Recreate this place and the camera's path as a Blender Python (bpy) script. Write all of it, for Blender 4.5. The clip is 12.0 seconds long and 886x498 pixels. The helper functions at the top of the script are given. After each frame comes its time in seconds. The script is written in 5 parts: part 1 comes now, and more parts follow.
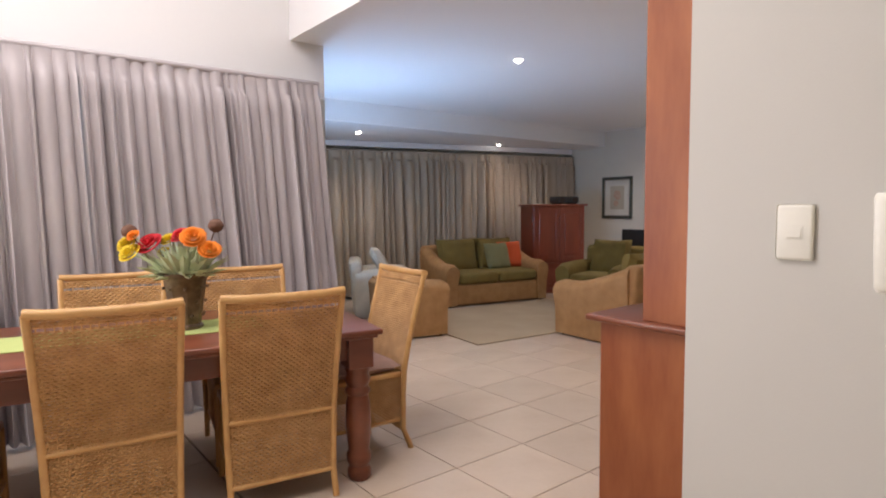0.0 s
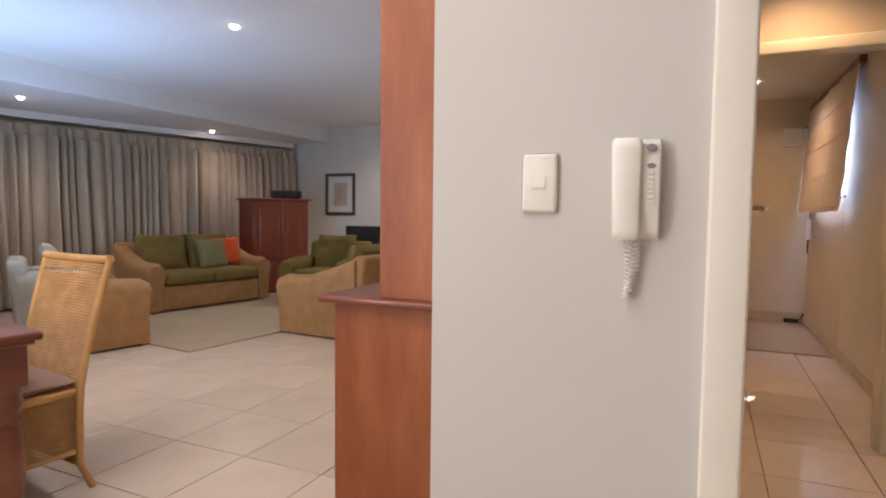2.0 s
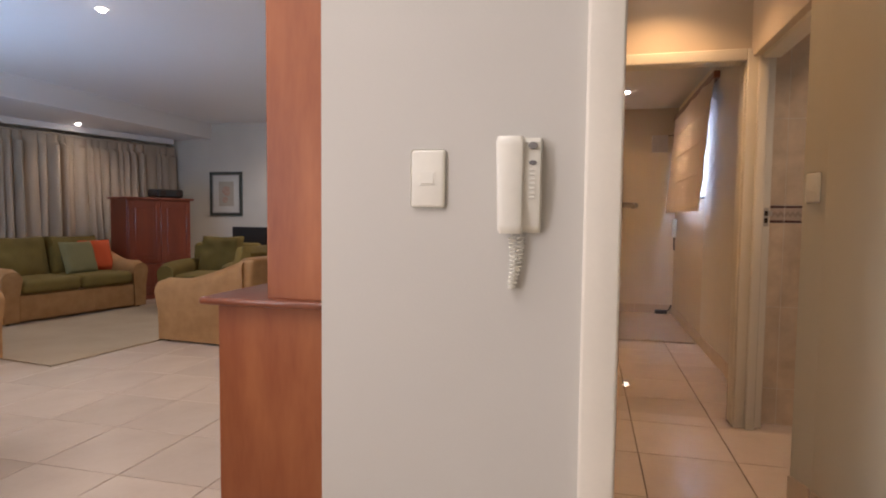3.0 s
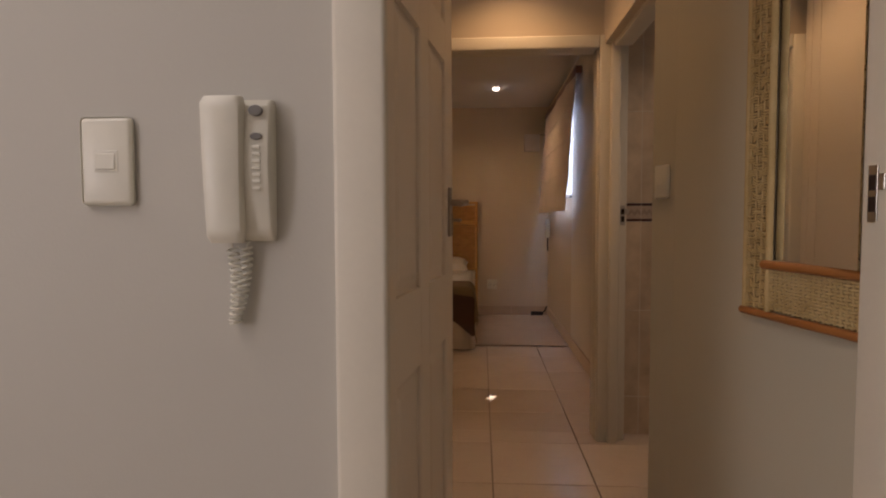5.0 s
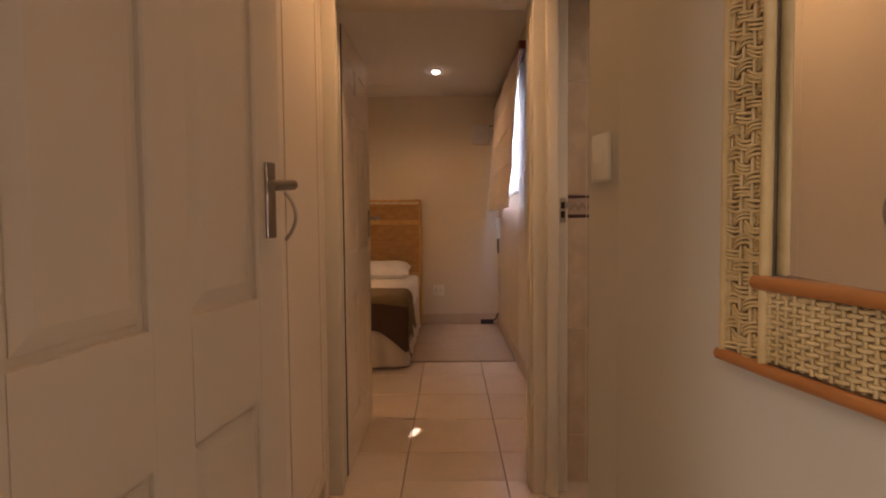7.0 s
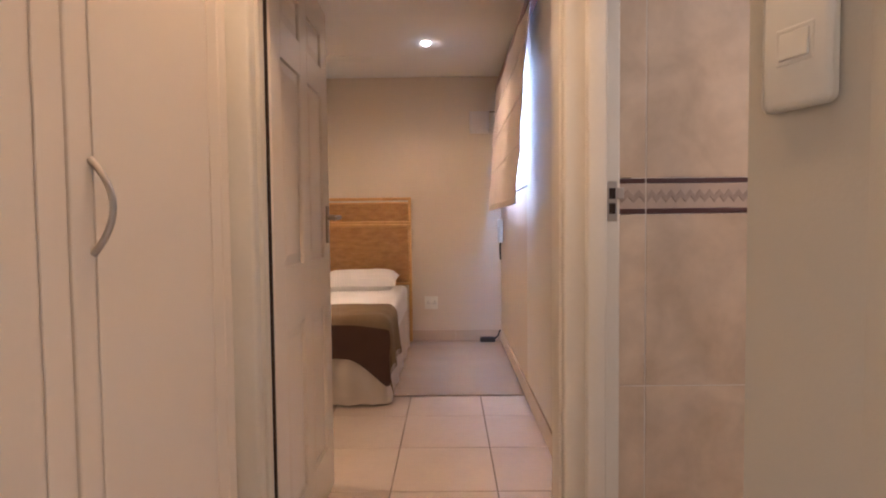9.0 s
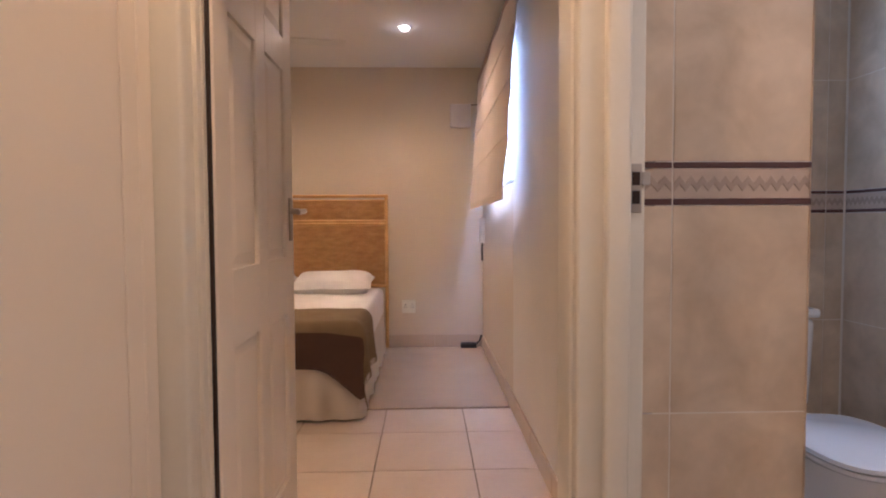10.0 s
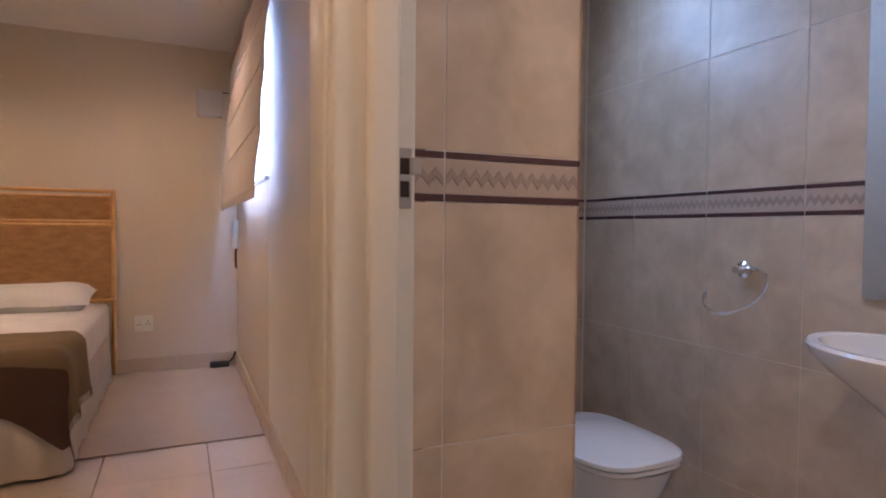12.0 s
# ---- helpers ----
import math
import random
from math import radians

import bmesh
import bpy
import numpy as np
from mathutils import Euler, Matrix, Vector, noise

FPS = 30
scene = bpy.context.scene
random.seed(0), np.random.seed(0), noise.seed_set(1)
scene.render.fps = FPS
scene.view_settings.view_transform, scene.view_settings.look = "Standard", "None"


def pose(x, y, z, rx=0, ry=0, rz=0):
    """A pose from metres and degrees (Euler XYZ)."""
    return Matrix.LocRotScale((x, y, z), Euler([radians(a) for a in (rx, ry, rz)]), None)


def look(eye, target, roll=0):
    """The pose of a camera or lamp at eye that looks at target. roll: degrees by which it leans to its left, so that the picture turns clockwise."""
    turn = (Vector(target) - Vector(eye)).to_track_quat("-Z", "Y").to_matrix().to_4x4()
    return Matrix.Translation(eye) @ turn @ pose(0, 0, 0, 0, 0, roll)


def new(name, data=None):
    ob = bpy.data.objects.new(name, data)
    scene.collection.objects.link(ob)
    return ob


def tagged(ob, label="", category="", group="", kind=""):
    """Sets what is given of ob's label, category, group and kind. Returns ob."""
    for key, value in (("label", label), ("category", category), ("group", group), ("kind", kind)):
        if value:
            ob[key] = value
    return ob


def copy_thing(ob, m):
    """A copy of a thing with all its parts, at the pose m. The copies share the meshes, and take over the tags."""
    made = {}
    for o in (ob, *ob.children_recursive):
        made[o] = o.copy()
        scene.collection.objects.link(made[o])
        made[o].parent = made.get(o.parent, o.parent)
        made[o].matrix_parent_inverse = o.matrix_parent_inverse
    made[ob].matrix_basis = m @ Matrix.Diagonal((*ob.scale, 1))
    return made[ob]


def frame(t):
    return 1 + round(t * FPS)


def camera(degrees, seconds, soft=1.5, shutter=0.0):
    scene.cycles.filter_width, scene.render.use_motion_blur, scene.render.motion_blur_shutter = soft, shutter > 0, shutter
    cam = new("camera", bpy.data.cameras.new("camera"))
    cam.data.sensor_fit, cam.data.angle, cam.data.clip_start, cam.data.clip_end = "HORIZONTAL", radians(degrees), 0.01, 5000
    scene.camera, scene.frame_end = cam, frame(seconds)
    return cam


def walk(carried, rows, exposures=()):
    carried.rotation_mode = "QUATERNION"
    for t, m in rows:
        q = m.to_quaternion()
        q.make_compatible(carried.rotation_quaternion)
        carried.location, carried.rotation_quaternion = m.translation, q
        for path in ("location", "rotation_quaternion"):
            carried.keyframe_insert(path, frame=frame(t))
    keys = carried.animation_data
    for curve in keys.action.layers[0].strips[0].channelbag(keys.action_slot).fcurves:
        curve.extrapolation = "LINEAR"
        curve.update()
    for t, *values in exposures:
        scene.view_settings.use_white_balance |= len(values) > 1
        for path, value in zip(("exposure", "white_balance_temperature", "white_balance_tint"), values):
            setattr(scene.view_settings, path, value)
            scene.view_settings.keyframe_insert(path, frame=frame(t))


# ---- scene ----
cam = camera(74.8, 12.0, soft=2.0)
PATH = [
    (0, (2.319, 1.032, 1.321), (3.563, 2.592, 1.179), -0.5),
    (0.5, (2.388, 1.105, 1.295), (3.811, 2.504, 1.154), -0.1),
    (1, (2.439, 1.149, 1.273), (4.007, 2.382, 1.135), 0.2),
    (1.5, (2.51, 1.203, 1.214), (4.205, 2.256, 1.084), 0.4),
    (2, (2.545, 1.249, 1.178), (4.364, 2.073, 1.053), 0.6),
    (2.5, (2.539, 1.25, 1.17), (4.431, 1.886, 1.049), 0.6),
    (3, (2.546, 1.236, 1.163), (4.483, 1.719, 1.047), 0.6),
    (3.5, (2.615, 1.199, 1.164), (4.581, 1.551, 1.05), 0.6),
    (3.7, (2.649, 1.173, 1.165), (4.622, 1.481, 1.05), 0.4),
    (5.5, (3.161, 0.967, 1.154), (5.156, 1.054, 1.052), -0.1),
    (6, (3.295, 0.908, 1.148), (5.292, 0.953, 1.045), -0.0),
    (6.5, (3.488, 0.821, 1.142), (5.485, 0.844, 1.041), -0.2),
    (7, (3.669, 0.759, 1.137), (5.667, 0.782, 1.036), -0.5),
    (9, (4.552, 0.714, 1.123), (6.55, 0.734, 1.031), -0.6),
    (9.5, (4.736, 0.717, 1.114), (6.734, 0.734, 1.025), -0.5),
    (10, (4.848, 0.73, 1.102), (6.845, 0.671, 1.014), -0.3),
    (10.5, (4.955, 0.715, 1.093), (6.943, 0.512, 1.011), -0.1),
    (11, (5.034, 0.683, 1.092), (6.986, 0.255, 1.017), 0.2),
    (11.5, (5.084, 0.66, 1.084), (6.978, 0.019, 1.022), 0.6),
    (12, (5.121, 0.641, 1.086), (6.94, -0.188, 1.021), 0.5),
]
walk(cam, [(t, look(eye, target, roll)) for t, eye, target, roll in PATH],
     [(0.0, -0.05, 6450, 19), (1.2, -0.2, 6450, 20), (2.2, 0.0, 6500, 20), (3.0, -0.2, 6600, 22), (3.7, -0.45, 6800, 23), (5.5, -1.25, 7100, 24), (7.2, -0.42, 7700, 30), (8.8, 0.46, 5600, 23), (10.4, 0.44, 5400, 24), (12.0, 0.14, 5450, 25)])

# ---- world, daylight and lamps ----
world = bpy.data.worlds.new("World")
scene.world = world
world.use_nodes = True
wn = world.node_tree
bg = wn.nodes["Background"]
sky = wn.nodes.new("ShaderNodeTexSky")
sky.sky_type = "NISHITA"
sky.sun_disc = False
sky.sun_elevation = radians(50)
sky.sun_rotation = radians(200)
wn.links.new(sky.outputs[0], bg.inputs[0])
bg.inputs[1].default_value = 0.15


def sun_lamp():
    d = bpy.data.lights.new("sun", "SUN")
    d.energy, d.angle, d.color = 3.0, radians(0.5), (1.0, 0.95, 0.88)
    ob = new("sun", d)
    az = radians(200)
    v = Vector((math.sin(az) * math.cos(radians(50)), math.cos(az) * math.cos(radians(50)), math.sin(radians(50))))
    ob.matrix_world = look(v * 20, (0, 0, 0))


sun_lamp()


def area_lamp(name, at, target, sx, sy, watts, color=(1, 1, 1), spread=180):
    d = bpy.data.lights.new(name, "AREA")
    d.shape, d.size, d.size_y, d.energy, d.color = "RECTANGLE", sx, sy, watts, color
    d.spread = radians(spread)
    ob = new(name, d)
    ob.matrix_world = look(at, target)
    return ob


def spot_lamp(name, at, watts, color, cone=110, blend=1.0):
    d = bpy.data.lights.new(name, "SPOT")
    d.energy, d.color, d.spot_size, d.spot_blend, d.shadow_soft_size = watts, color, radians(cone), blend, 0.03
    ob = new(name, d)
    ob.location = at
    return ob


DAY = (0.86, 0.92, 1.0)
WARM = (1.0, 0.67, 0.36)
area_lamp("skylight_daylight", (2.0, 3.2, 3.68), (2.0, 3.2, 0), 3.0, 2.4, 120, (1.0, 0.97, 0.93))
area_lamp("window_daylight_dining", (0.35, 5.04, 1.45), (3.6, 1.8, 1.2), 0.9, 1.2, 85, (0.97, 0.98, 1.0))
area_lamp("window_daylight_bedroom", (8.76, 0.10, 1.81), (8.7, 2.0, 0.9), 1.0, 0.80, 95, (0.42, 0.63, 1.0))
area_lamp("window_daylight_bathroom", (7.31, -0.36, 2.0), (5.5, -0.75, 1.1), 0.6, 0.6, 10, (0.50, 0.72, 1.0), 140)
# Added lamp for the blue glow on the ceiling; wall_bay_west has no window.
area_lamp("added_blue_glow_living", (4.5, 5.9, 1.0), (5.9, 5.8, 2.55), 1.4, 0.8, 62, (0.38, 0.64, 1.0), 150)
# (9.5, 5.1) has no fixture: a fill spot added behind the post.
SPOTS = [((5.91, 4.5, 2.53), 72, (1.0, 0.88, 0.74), 150), ((9.5, 5.1, 2.53), 84, (1.0, 0.92, 0.82), 160), ((6.22, 7.5, 2.27), 40, (1.0, 0.86, 0.70), 150), ((8.8, 7.35, 2.27), 28, (1.0, 0.86, 0.70), 150),
         # No fixtures at (7.2, 2.45), (9.2, 2.6), (4.75, 0.50), (5.55, -0.35): added fill.
         ((8.96, 0.87, 2.43), 38, WARM, 160), ((7.2, 2.45, 2.43), 56, WARM, 160), ((9.2, 2.6, 2.43), 38, WARM, 160), ((5.72, 0.86, 2.46), 36, (1.0, 0.63, 0.31), 130), ((4.75, 0.50, 2.46), 10, (1.0, 0.63, 0.31), 150), ((5.55, -0.35, 2.4), 28, (1.0, 0.84, 0.68), 130)]
for p, w, c, cone in SPOTS:
    spot_lamp("downlight_and_fill_lamp", p, w, c, cone)

# Narrow spot added outside the window to lay the sun patch on the floor.
patch_spot = spot_lamp("sun_patch_spot", (10.33, -0.80, 3.42), 9000, (1.0, 0.97, 0.92), 1.2, 0.5)
patch_spot.matrix_world = look((10.33, -0.80, 3.42), (6.70, 0.955, 0.0))

# ---- materials ----


def mat(name, color, rough=0.6, metal=0.0, color2=None, scale=4.0, detail_scale=60.0, bump=0.0, vary=0.0, spec=0.5, stretch=(1, 1, 1), emit=0.0, trans=0.0, coat=0.0, ior=1.45, warp=0.0):
    m = bpy.data.materials.new(name)
    m.use_nodes = True
    nt = m.node_tree
    b = nt.nodes["Principled BSDF"]
    b.inputs["Roughness"].default_value = rough
    b.inputs["Metallic"].default_value = metal
    b.inputs["Specular IOR Level"].default_value = spec
    b.inputs["Coat Weight"].default_value = coat
    b.inputs["IOR"].default_value = ior
    b.inputs["Transmission Weight"].default_value = trans
    c1 = (*color, 1)
    c2 = (*(color2 or [min(1, v * 0.86) for v in color]), 1)
    tc = nt.nodes.new("ShaderNodeTexCoord")
    mp = nt.nodes.new("ShaderNodeMapping")
    mp.inputs["Scale"].default_value = stretch
    nt.links.new(tc.outputs["Object"], mp.inputs[0])
    n1 = nt.nodes.new("ShaderNodeTexNoise")
    n1.inputs["Scale"].default_value, n1.inputs["Detail"].default_value = scale, 4
    n1.inputs["Distortion"].default_value = warp
    n2 = nt.nodes.new("ShaderNodeTexNoise")
    n2.inputs["Scale"].default_value, n2.inputs["Detail"].default_value = detail_scale, 3
    nt.links.new(mp.outputs[0], n1.inputs[0])
    nt.links.new(mp.outputs[0], n2.inputs[0])
    mx = nt.nodes.new("ShaderNodeMix")
    mx.data_type = "RGBA"
    mx.inputs[6].default_value, mx.inputs[7].default_value = c1, c2
    add = nt.nodes.new("ShaderNodeMath")
    add.operation = "MULTIPLY_ADD"
    add.inputs[1].default_value = 0.35
    nt.links.new(n2.outputs[0], add.inputs[0])
    mr = nt.nodes.new("ShaderNodeMapRange")
    mr.inputs[1].default_value, mr.inputs[2].default_value = 0.3, 0.7
    nt.links.new(n1.outputs[0], mr.inputs[0])
    sc = nt.nodes.new("ShaderNodeMath")
    sc.operation = "MULTIPLY"
    sc.inputs[1].default_value = 0.75
    nt.links.new(mr.outputs[0], sc.inputs[0])
    nt.links.new(sc.outputs[0], add.inputs[2])
    nt.links.new(add.outputs[0], mx.inputs[0])
    out = mx.outputs[2]
    if vary:
        oi = nt.nodes.new("ShaderNodeObjectInfo")
        hs = nt.nodes.new("ShaderNodeHueSaturation")
        r = nt.nodes.new("ShaderNodeMapRange")
        r.inputs[3].default_value, r.inputs[4].default_value = 1 - vary, 1 + vary
        nt.links.new(oi.outputs["Random"], r.inputs[0])
        nt.links.new(r.outputs[0], hs.inputs["Value"])
        nt.links.new(out, hs.inputs["Color"])
        out = hs.outputs[0]
    nt.links.new(out, b.inputs["Base Color"])
    if bump:
        bp = nt.nodes.new("ShaderNodeBump")
        bp.inputs["Strength"].default_value = bump
        bp.inputs["Distance"].default_value = 0.004
        nt.links.new(n2.outputs[0], bp.inputs["Height"])
        nt.links.new(bp.outputs[0], b.inputs["Normal"])
    if emit:
        b.inputs["Emission Color"].default_value = c1
        b.inputs["Emission Strength"].default_value = emit
    return m


M = dict(
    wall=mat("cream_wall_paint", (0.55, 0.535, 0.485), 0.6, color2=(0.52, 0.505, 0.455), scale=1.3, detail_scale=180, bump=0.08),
    wall_hall=mat("beige_wall_paint", (0.66, 0.575, 0.455), 0.7, color2=(0.64, 0.55, 0.43), scale=1.2, detail_scale=180, bump=0.08),
    # Hall wall with the cool daylight from the doorway put into its colour.
    wall_daylit=mat("beige_wall_with_daylight_tint", (0.54, 0.505, 0.41), 0.6, color2=(0.52, 0.485, 0.385), scale=1.2, detail_scale=180, bump=0.08),
    # Paler than wall_hall: the window's glow is put into this colour.
    wall_glow=mat("beige_wall_with_window_glow", (0.76, 0.71, 0.63), 0.6, scale=1.2, detail_scale=180, bump=0.08),
    cane_panel=mat("orange_brown_cane_weave", (0.54, 0.31, 0.115), 0.5, color2=(0.36, 0.185, 0.065), scale=30, detail_scale=120, stretch=(1, 0.35, 1), bump=0.2),
    alarm=mat("pale_lilac_plastic", (0.70, 0.66, 0.66), 0.4, scale=6),
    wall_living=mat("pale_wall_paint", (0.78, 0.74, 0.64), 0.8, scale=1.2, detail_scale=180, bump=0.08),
    ceiling=mat("ceiling_paint", (0.80, 0.79, 0.78), 0.8, color2=(0.78, 0.77, 0.76), scale=1.0, detail_scale=120, bump=0.05),
    tile=mat("cream_floor_tile", (0.67, 0.56, 0.445), 0.2, color2=(0.58, 0.47, 0.37), scale=3, detail_scale=40, vary=0.05, bump=0.02),
    grout=mat("tile_grout", (0.30, 0.24, 0.19), 0.9, scale=8),
    wood=mat("red_brown_wood", (0.40, 0.14, 0.05), 0.5, color2=(0.22, 0.055, 0.018), scale=7, detail_scale=50, stretch=(1, 1, 0.22), bump=0.05),
    wood_dark=mat("dark_red_wood", (0.24, 0.075, 0.035), 0.3, color2=(0.13, 0.036, 0.018), scale=5, detail_scale=40, stretch=(0.2, 1, 1), bump=0.05, coat=0.25),
    wood_red=mat("dark_cherry_wood", (0.27, 0.062, 0.028), 0.35, color2=(0.18, 0.036, 0.017), scale=5, detail_scale=40, stretch=(1, 1, 0.15), bump=0.05, coat=0.2),
    door=mat("cream_gloss_paint", (0.80, 0.72, 0.61), 0.35, color2=(0.77, 0.69, 0.58), scale=2, detail_scale=90, bump=0.03),
    frame=mat("cream_frame_paint", (0.78, 0.735, 0.63), 0.38, scale=2, detail_scale=90, bump=0.03),
    curtain=mat("grey_taupe_curtain", (0.56, 0.515, 0.52), 0.36, color2=(0.44, 0.40, 0.405), scale=6, detail_scale=300, stretch=(1, 1, 0.3), bump=0.1),
    curtain_far=mat("taupe_curtain", (0.52, 0.43, 0.32), 0.6, color2=(0.42, 0.34, 0.25), scale=6, detail_scale=300, stretch=(1, 1, 0.3), bump=0.1),
    white=mat("white_plastic", (0.80, 0.78, 0.68), 0.35, scale=6),
    button=mat("grey_plastic", (0.20, 0.19, 0.18), 0.45, scale=10),
    handle=mat("dull_bronze_metal", (0.34, 0.29, 0.24), 0.35, metal=1.0, scale=10),
    metal=mat("satin_metal", (0.55, 0.52, 0.48), 0.3, metal=1.0, scale=10),
    wicker=mat("honey_wicker", (0.70, 0.43, 0.19), 0.45, color2=(0.48, 0.27, 0.10), scale=14, detail_scale=120, bump=0.15),
    rattan=mat("honey_rattan_cane", (0.68, 0.41, 0.16), 0.35, color2=(0.54, 0.29, 0.10), scale=12, detail_scale=80, bump=0.05),
    wicker_pale=mat("pale_gold_wicker", (0.66, 0.50, 0.25), 0.5, color2=(0.48, 0.34, 0.14), scale=14, detail_scale=120, bump=0.15),
    wicker_sofa=mat("tan_sofa_wicker", (0.42, 0.225, 0.085), 0.65, color2=(0.31, 0.155, 0.055), scale=10, detail_scale=160, bump=0.6),
    wicker_back=mat("brown_cane_backing", (0.24, 0.16, 0.07), 0.7, scale=14, detail_scale=120),
    rod_red=mat("orange_brown_cane", (0.42, 0.17, 0.05), 0.35, color2=(0.32, 0.12, 0.035), scale=8, detail_scale=60, bump=0.05),
    green=mat("olive_green_fabric", (0.20, 0.14, 0.032), 0.9, color2=(0.14, 0.095, 0.022), scale=5, detail_scale=250, bump=0.2),
    green_light=mat("sage_green_fabric", (0.22, 0.20, 0.09), 0.9, scale=5, detail_scale=250, bump=0.2),
    orange=mat("orange_red_fabric", (0.62, 0.09, 0.02), 0.85, scale=5, detail_scale=250, bump=0.2),
    grey_fab=mat("pale_grey_fabric", (0.62, 0.56, 0.45), 0.9, color2=(0.48, 0.44, 0.36), scale=8, detail_scale=200, bump=0.3),
    pink_fab=mat("dusty_pink_seat_fabric", (0.42, 0.27, 0.22), 0.9, scale=6, detail_scale=250, bump=0.2),
    linen=mat("white_linen", (0.80, 0.78, 0.76), 0.85, scale=5, detail_scale=200, bump=0.15),
    valance=mat("ivory_valance", (0.66, 0.60, 0.53), 0.9, scale=5, detail_scale=200, bump=0.2),
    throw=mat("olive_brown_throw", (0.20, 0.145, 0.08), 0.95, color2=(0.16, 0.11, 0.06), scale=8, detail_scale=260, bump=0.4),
    # Same throw, with the shade on its foot end put into the colour.
    throw_shaded=mat("shaded_brown_throw", (0.085, 0.046, 0.032), 0.95, scale=8, detail_scale=260, bump=0.4),
    rug=mat("beige_rug", (0.42, 0.325, 0.215), 0.95, color2=(0.36, 0.275, 0.18), scale=3, detail_scale=220, bump=0.5),
    rug_bed=mat("taupe_rug", (0.46, 0.36, 0.265), 0.26, color2=(0.41, 0.315, 0.23), scale=3, detail_scale=220, bump=0.2),
    wall_tile=mat("beige_stone_wall_tile", (0.74, 0.60, 0.44), 0.3, color2=(0.50, 0.385, 0.265), scale=7.0, detail_scale=30, vary=0.03, bump=0.03, warp=0.4),
    band=mat("pale_border_tile", (0.55, 0.44, 0.35), 0.35, color2=(0.48, 0.38, 0.30), scale=20),
    band_dark=mat("plum_brown_strip", (0.10, 0.045, 0.04), 0.3, scale=20),
    zig=mat("taupe_zigzag_inlay", (0.42, 0.33, 0.26), 0.4, scale=20),
    wall_grout=mat("pale_wall_grout", (0.82, 0.76, 0.68), 0.9, scale=8),
    skirt=mat("beige_skirting_tile", (0.60, 0.48, 0.36), 0.3, color2=(0.54, 0.43, 0.315), scale=5, vary=0.03),
    ceramic=mat("white_glazed_ceramic", (0.80, 0.80, 0.80), 0.08, color2=(0.79, 0.79, 0.79), scale=2, coat=0.5),
    chrome=mat("chrome", (0.85, 0.85, 0.86), 0.08, metal=1.0, color2=(0.84, 0.84, 0.85), scale=2),
    mirror=mat("mirror_glass", (0.92, 0.93, 0.93), 0.01, metal=1.0, color2=(0.92, 0.93, 0.93), scale=1),
    dark=mat("dark_rubber_and_gap_shade", (0.03, 0.015, 0.01), 0.7, scale=10),
    blind=mat("cream_roman_blind_fabric", (0.74, 0.65, 0.60), 0.85, color2=(0.69, 0.60, 0.545), scale=5, detail_scale=200, bump=0.2),
    lamp=mat("lit_lamp_glass", (1.0, 0.93, 0.82), 0.5, color2=(1.0, 0.93, 0.82), emit=22.0),
    glass=mat("window_glass", (1, 1, 1), 0.02, color2=(1, 1, 1), trans=1.0),
    window_paint=mat("white_window_paint", (0.80, 0.80, 0.78), 0.4, scale=4),
    vase=mat("brown_carved_ceramic", (0.26, 0.17, 0.10), 0.45, color2=(0.06, 0.035, 0.02), scale=24, detail_scale=60, bump=0.5),
    runner=mat("lime_green_cloth", (0.45, 0.52, 0.18), 0.9, scale=6, detail_scale=200, bump=0.2),
    stem=mat("pale_green_stems", (0.46, 0.54, 0.28), 0.6, color2=(0.62, 0.66, 0.50), scale=20),
    yellow=mat("yellow_petals", (0.80, 0.58, 0.02), 0.7, scale=30),
    red=mat("crimson_petals", (0.60, 0.02, 0.03), 0.7, scale=30),
    orange_p=mat("orange_petals", (0.85, 0.24, 0.01), 0.7, scale=30),
    bulb=mat("brown_seed_head", (0.16, 0.08, 0.05), 0.9, scale=60, bump=0.6),
    print=mat("warm_print_paper", (0.58, 0.52, 0.40), 0.8, scale=4),
    paper=mat("cream_print_paper", (0.80, 0.78, 0.70), 0.8, scale=4),
    print_red=mat("faded_red_print", (0.50, 0.26, 0.18), 0.8, color2=(0.62, 0.48, 0.36), scale=25),
    frame_dark=mat("dark_green_frame", (0.05, 0.06, 0.045), 0.35, color2=(0.10, 0.11, 0.09), scale=30),
    leaf=mat("garden_foliage", (0.06, 0.11, 0.04), 0.7, color2=(0.03, 0.06, 0.02), scale=6),
    black=mat("black_plastic", (0.02, 0.02, 0.02), 0.5),
)


# ---- mesh helpers ----


def bx(bm, x0, x1, y0, y1, z0, z1, bevel=0.0, seg=1, m=None):
    r = bmesh.ops.create_cube(bm, size=1)
    vs = r["verts"]
    c, s = Vector(((x0 + x1) / 2, (y0 + y1) / 2, (z0 + z1) / 2)), (abs(x1 - x0), abs(y1 - y0), abs(z1 - z0))
    for v in vs:
        v.co = Vector((v.co.x * s[0], v.co.y * s[1], v.co.z * s[2])) + c
    if bevel:
        es = list({e for v in vs for e in v.link_edges})
        out = bmesh.ops.bevel(bm, geom=es, offset=bevel, segments=seg, affect="EDGES", profile=0.5)
        vs = list({v for f in out["faces"] for v in f.verts} | {v for v in vs if v.is_valid})
    if m is not None:
        for v in vs:
            v.co = m @ v.co
    return vs


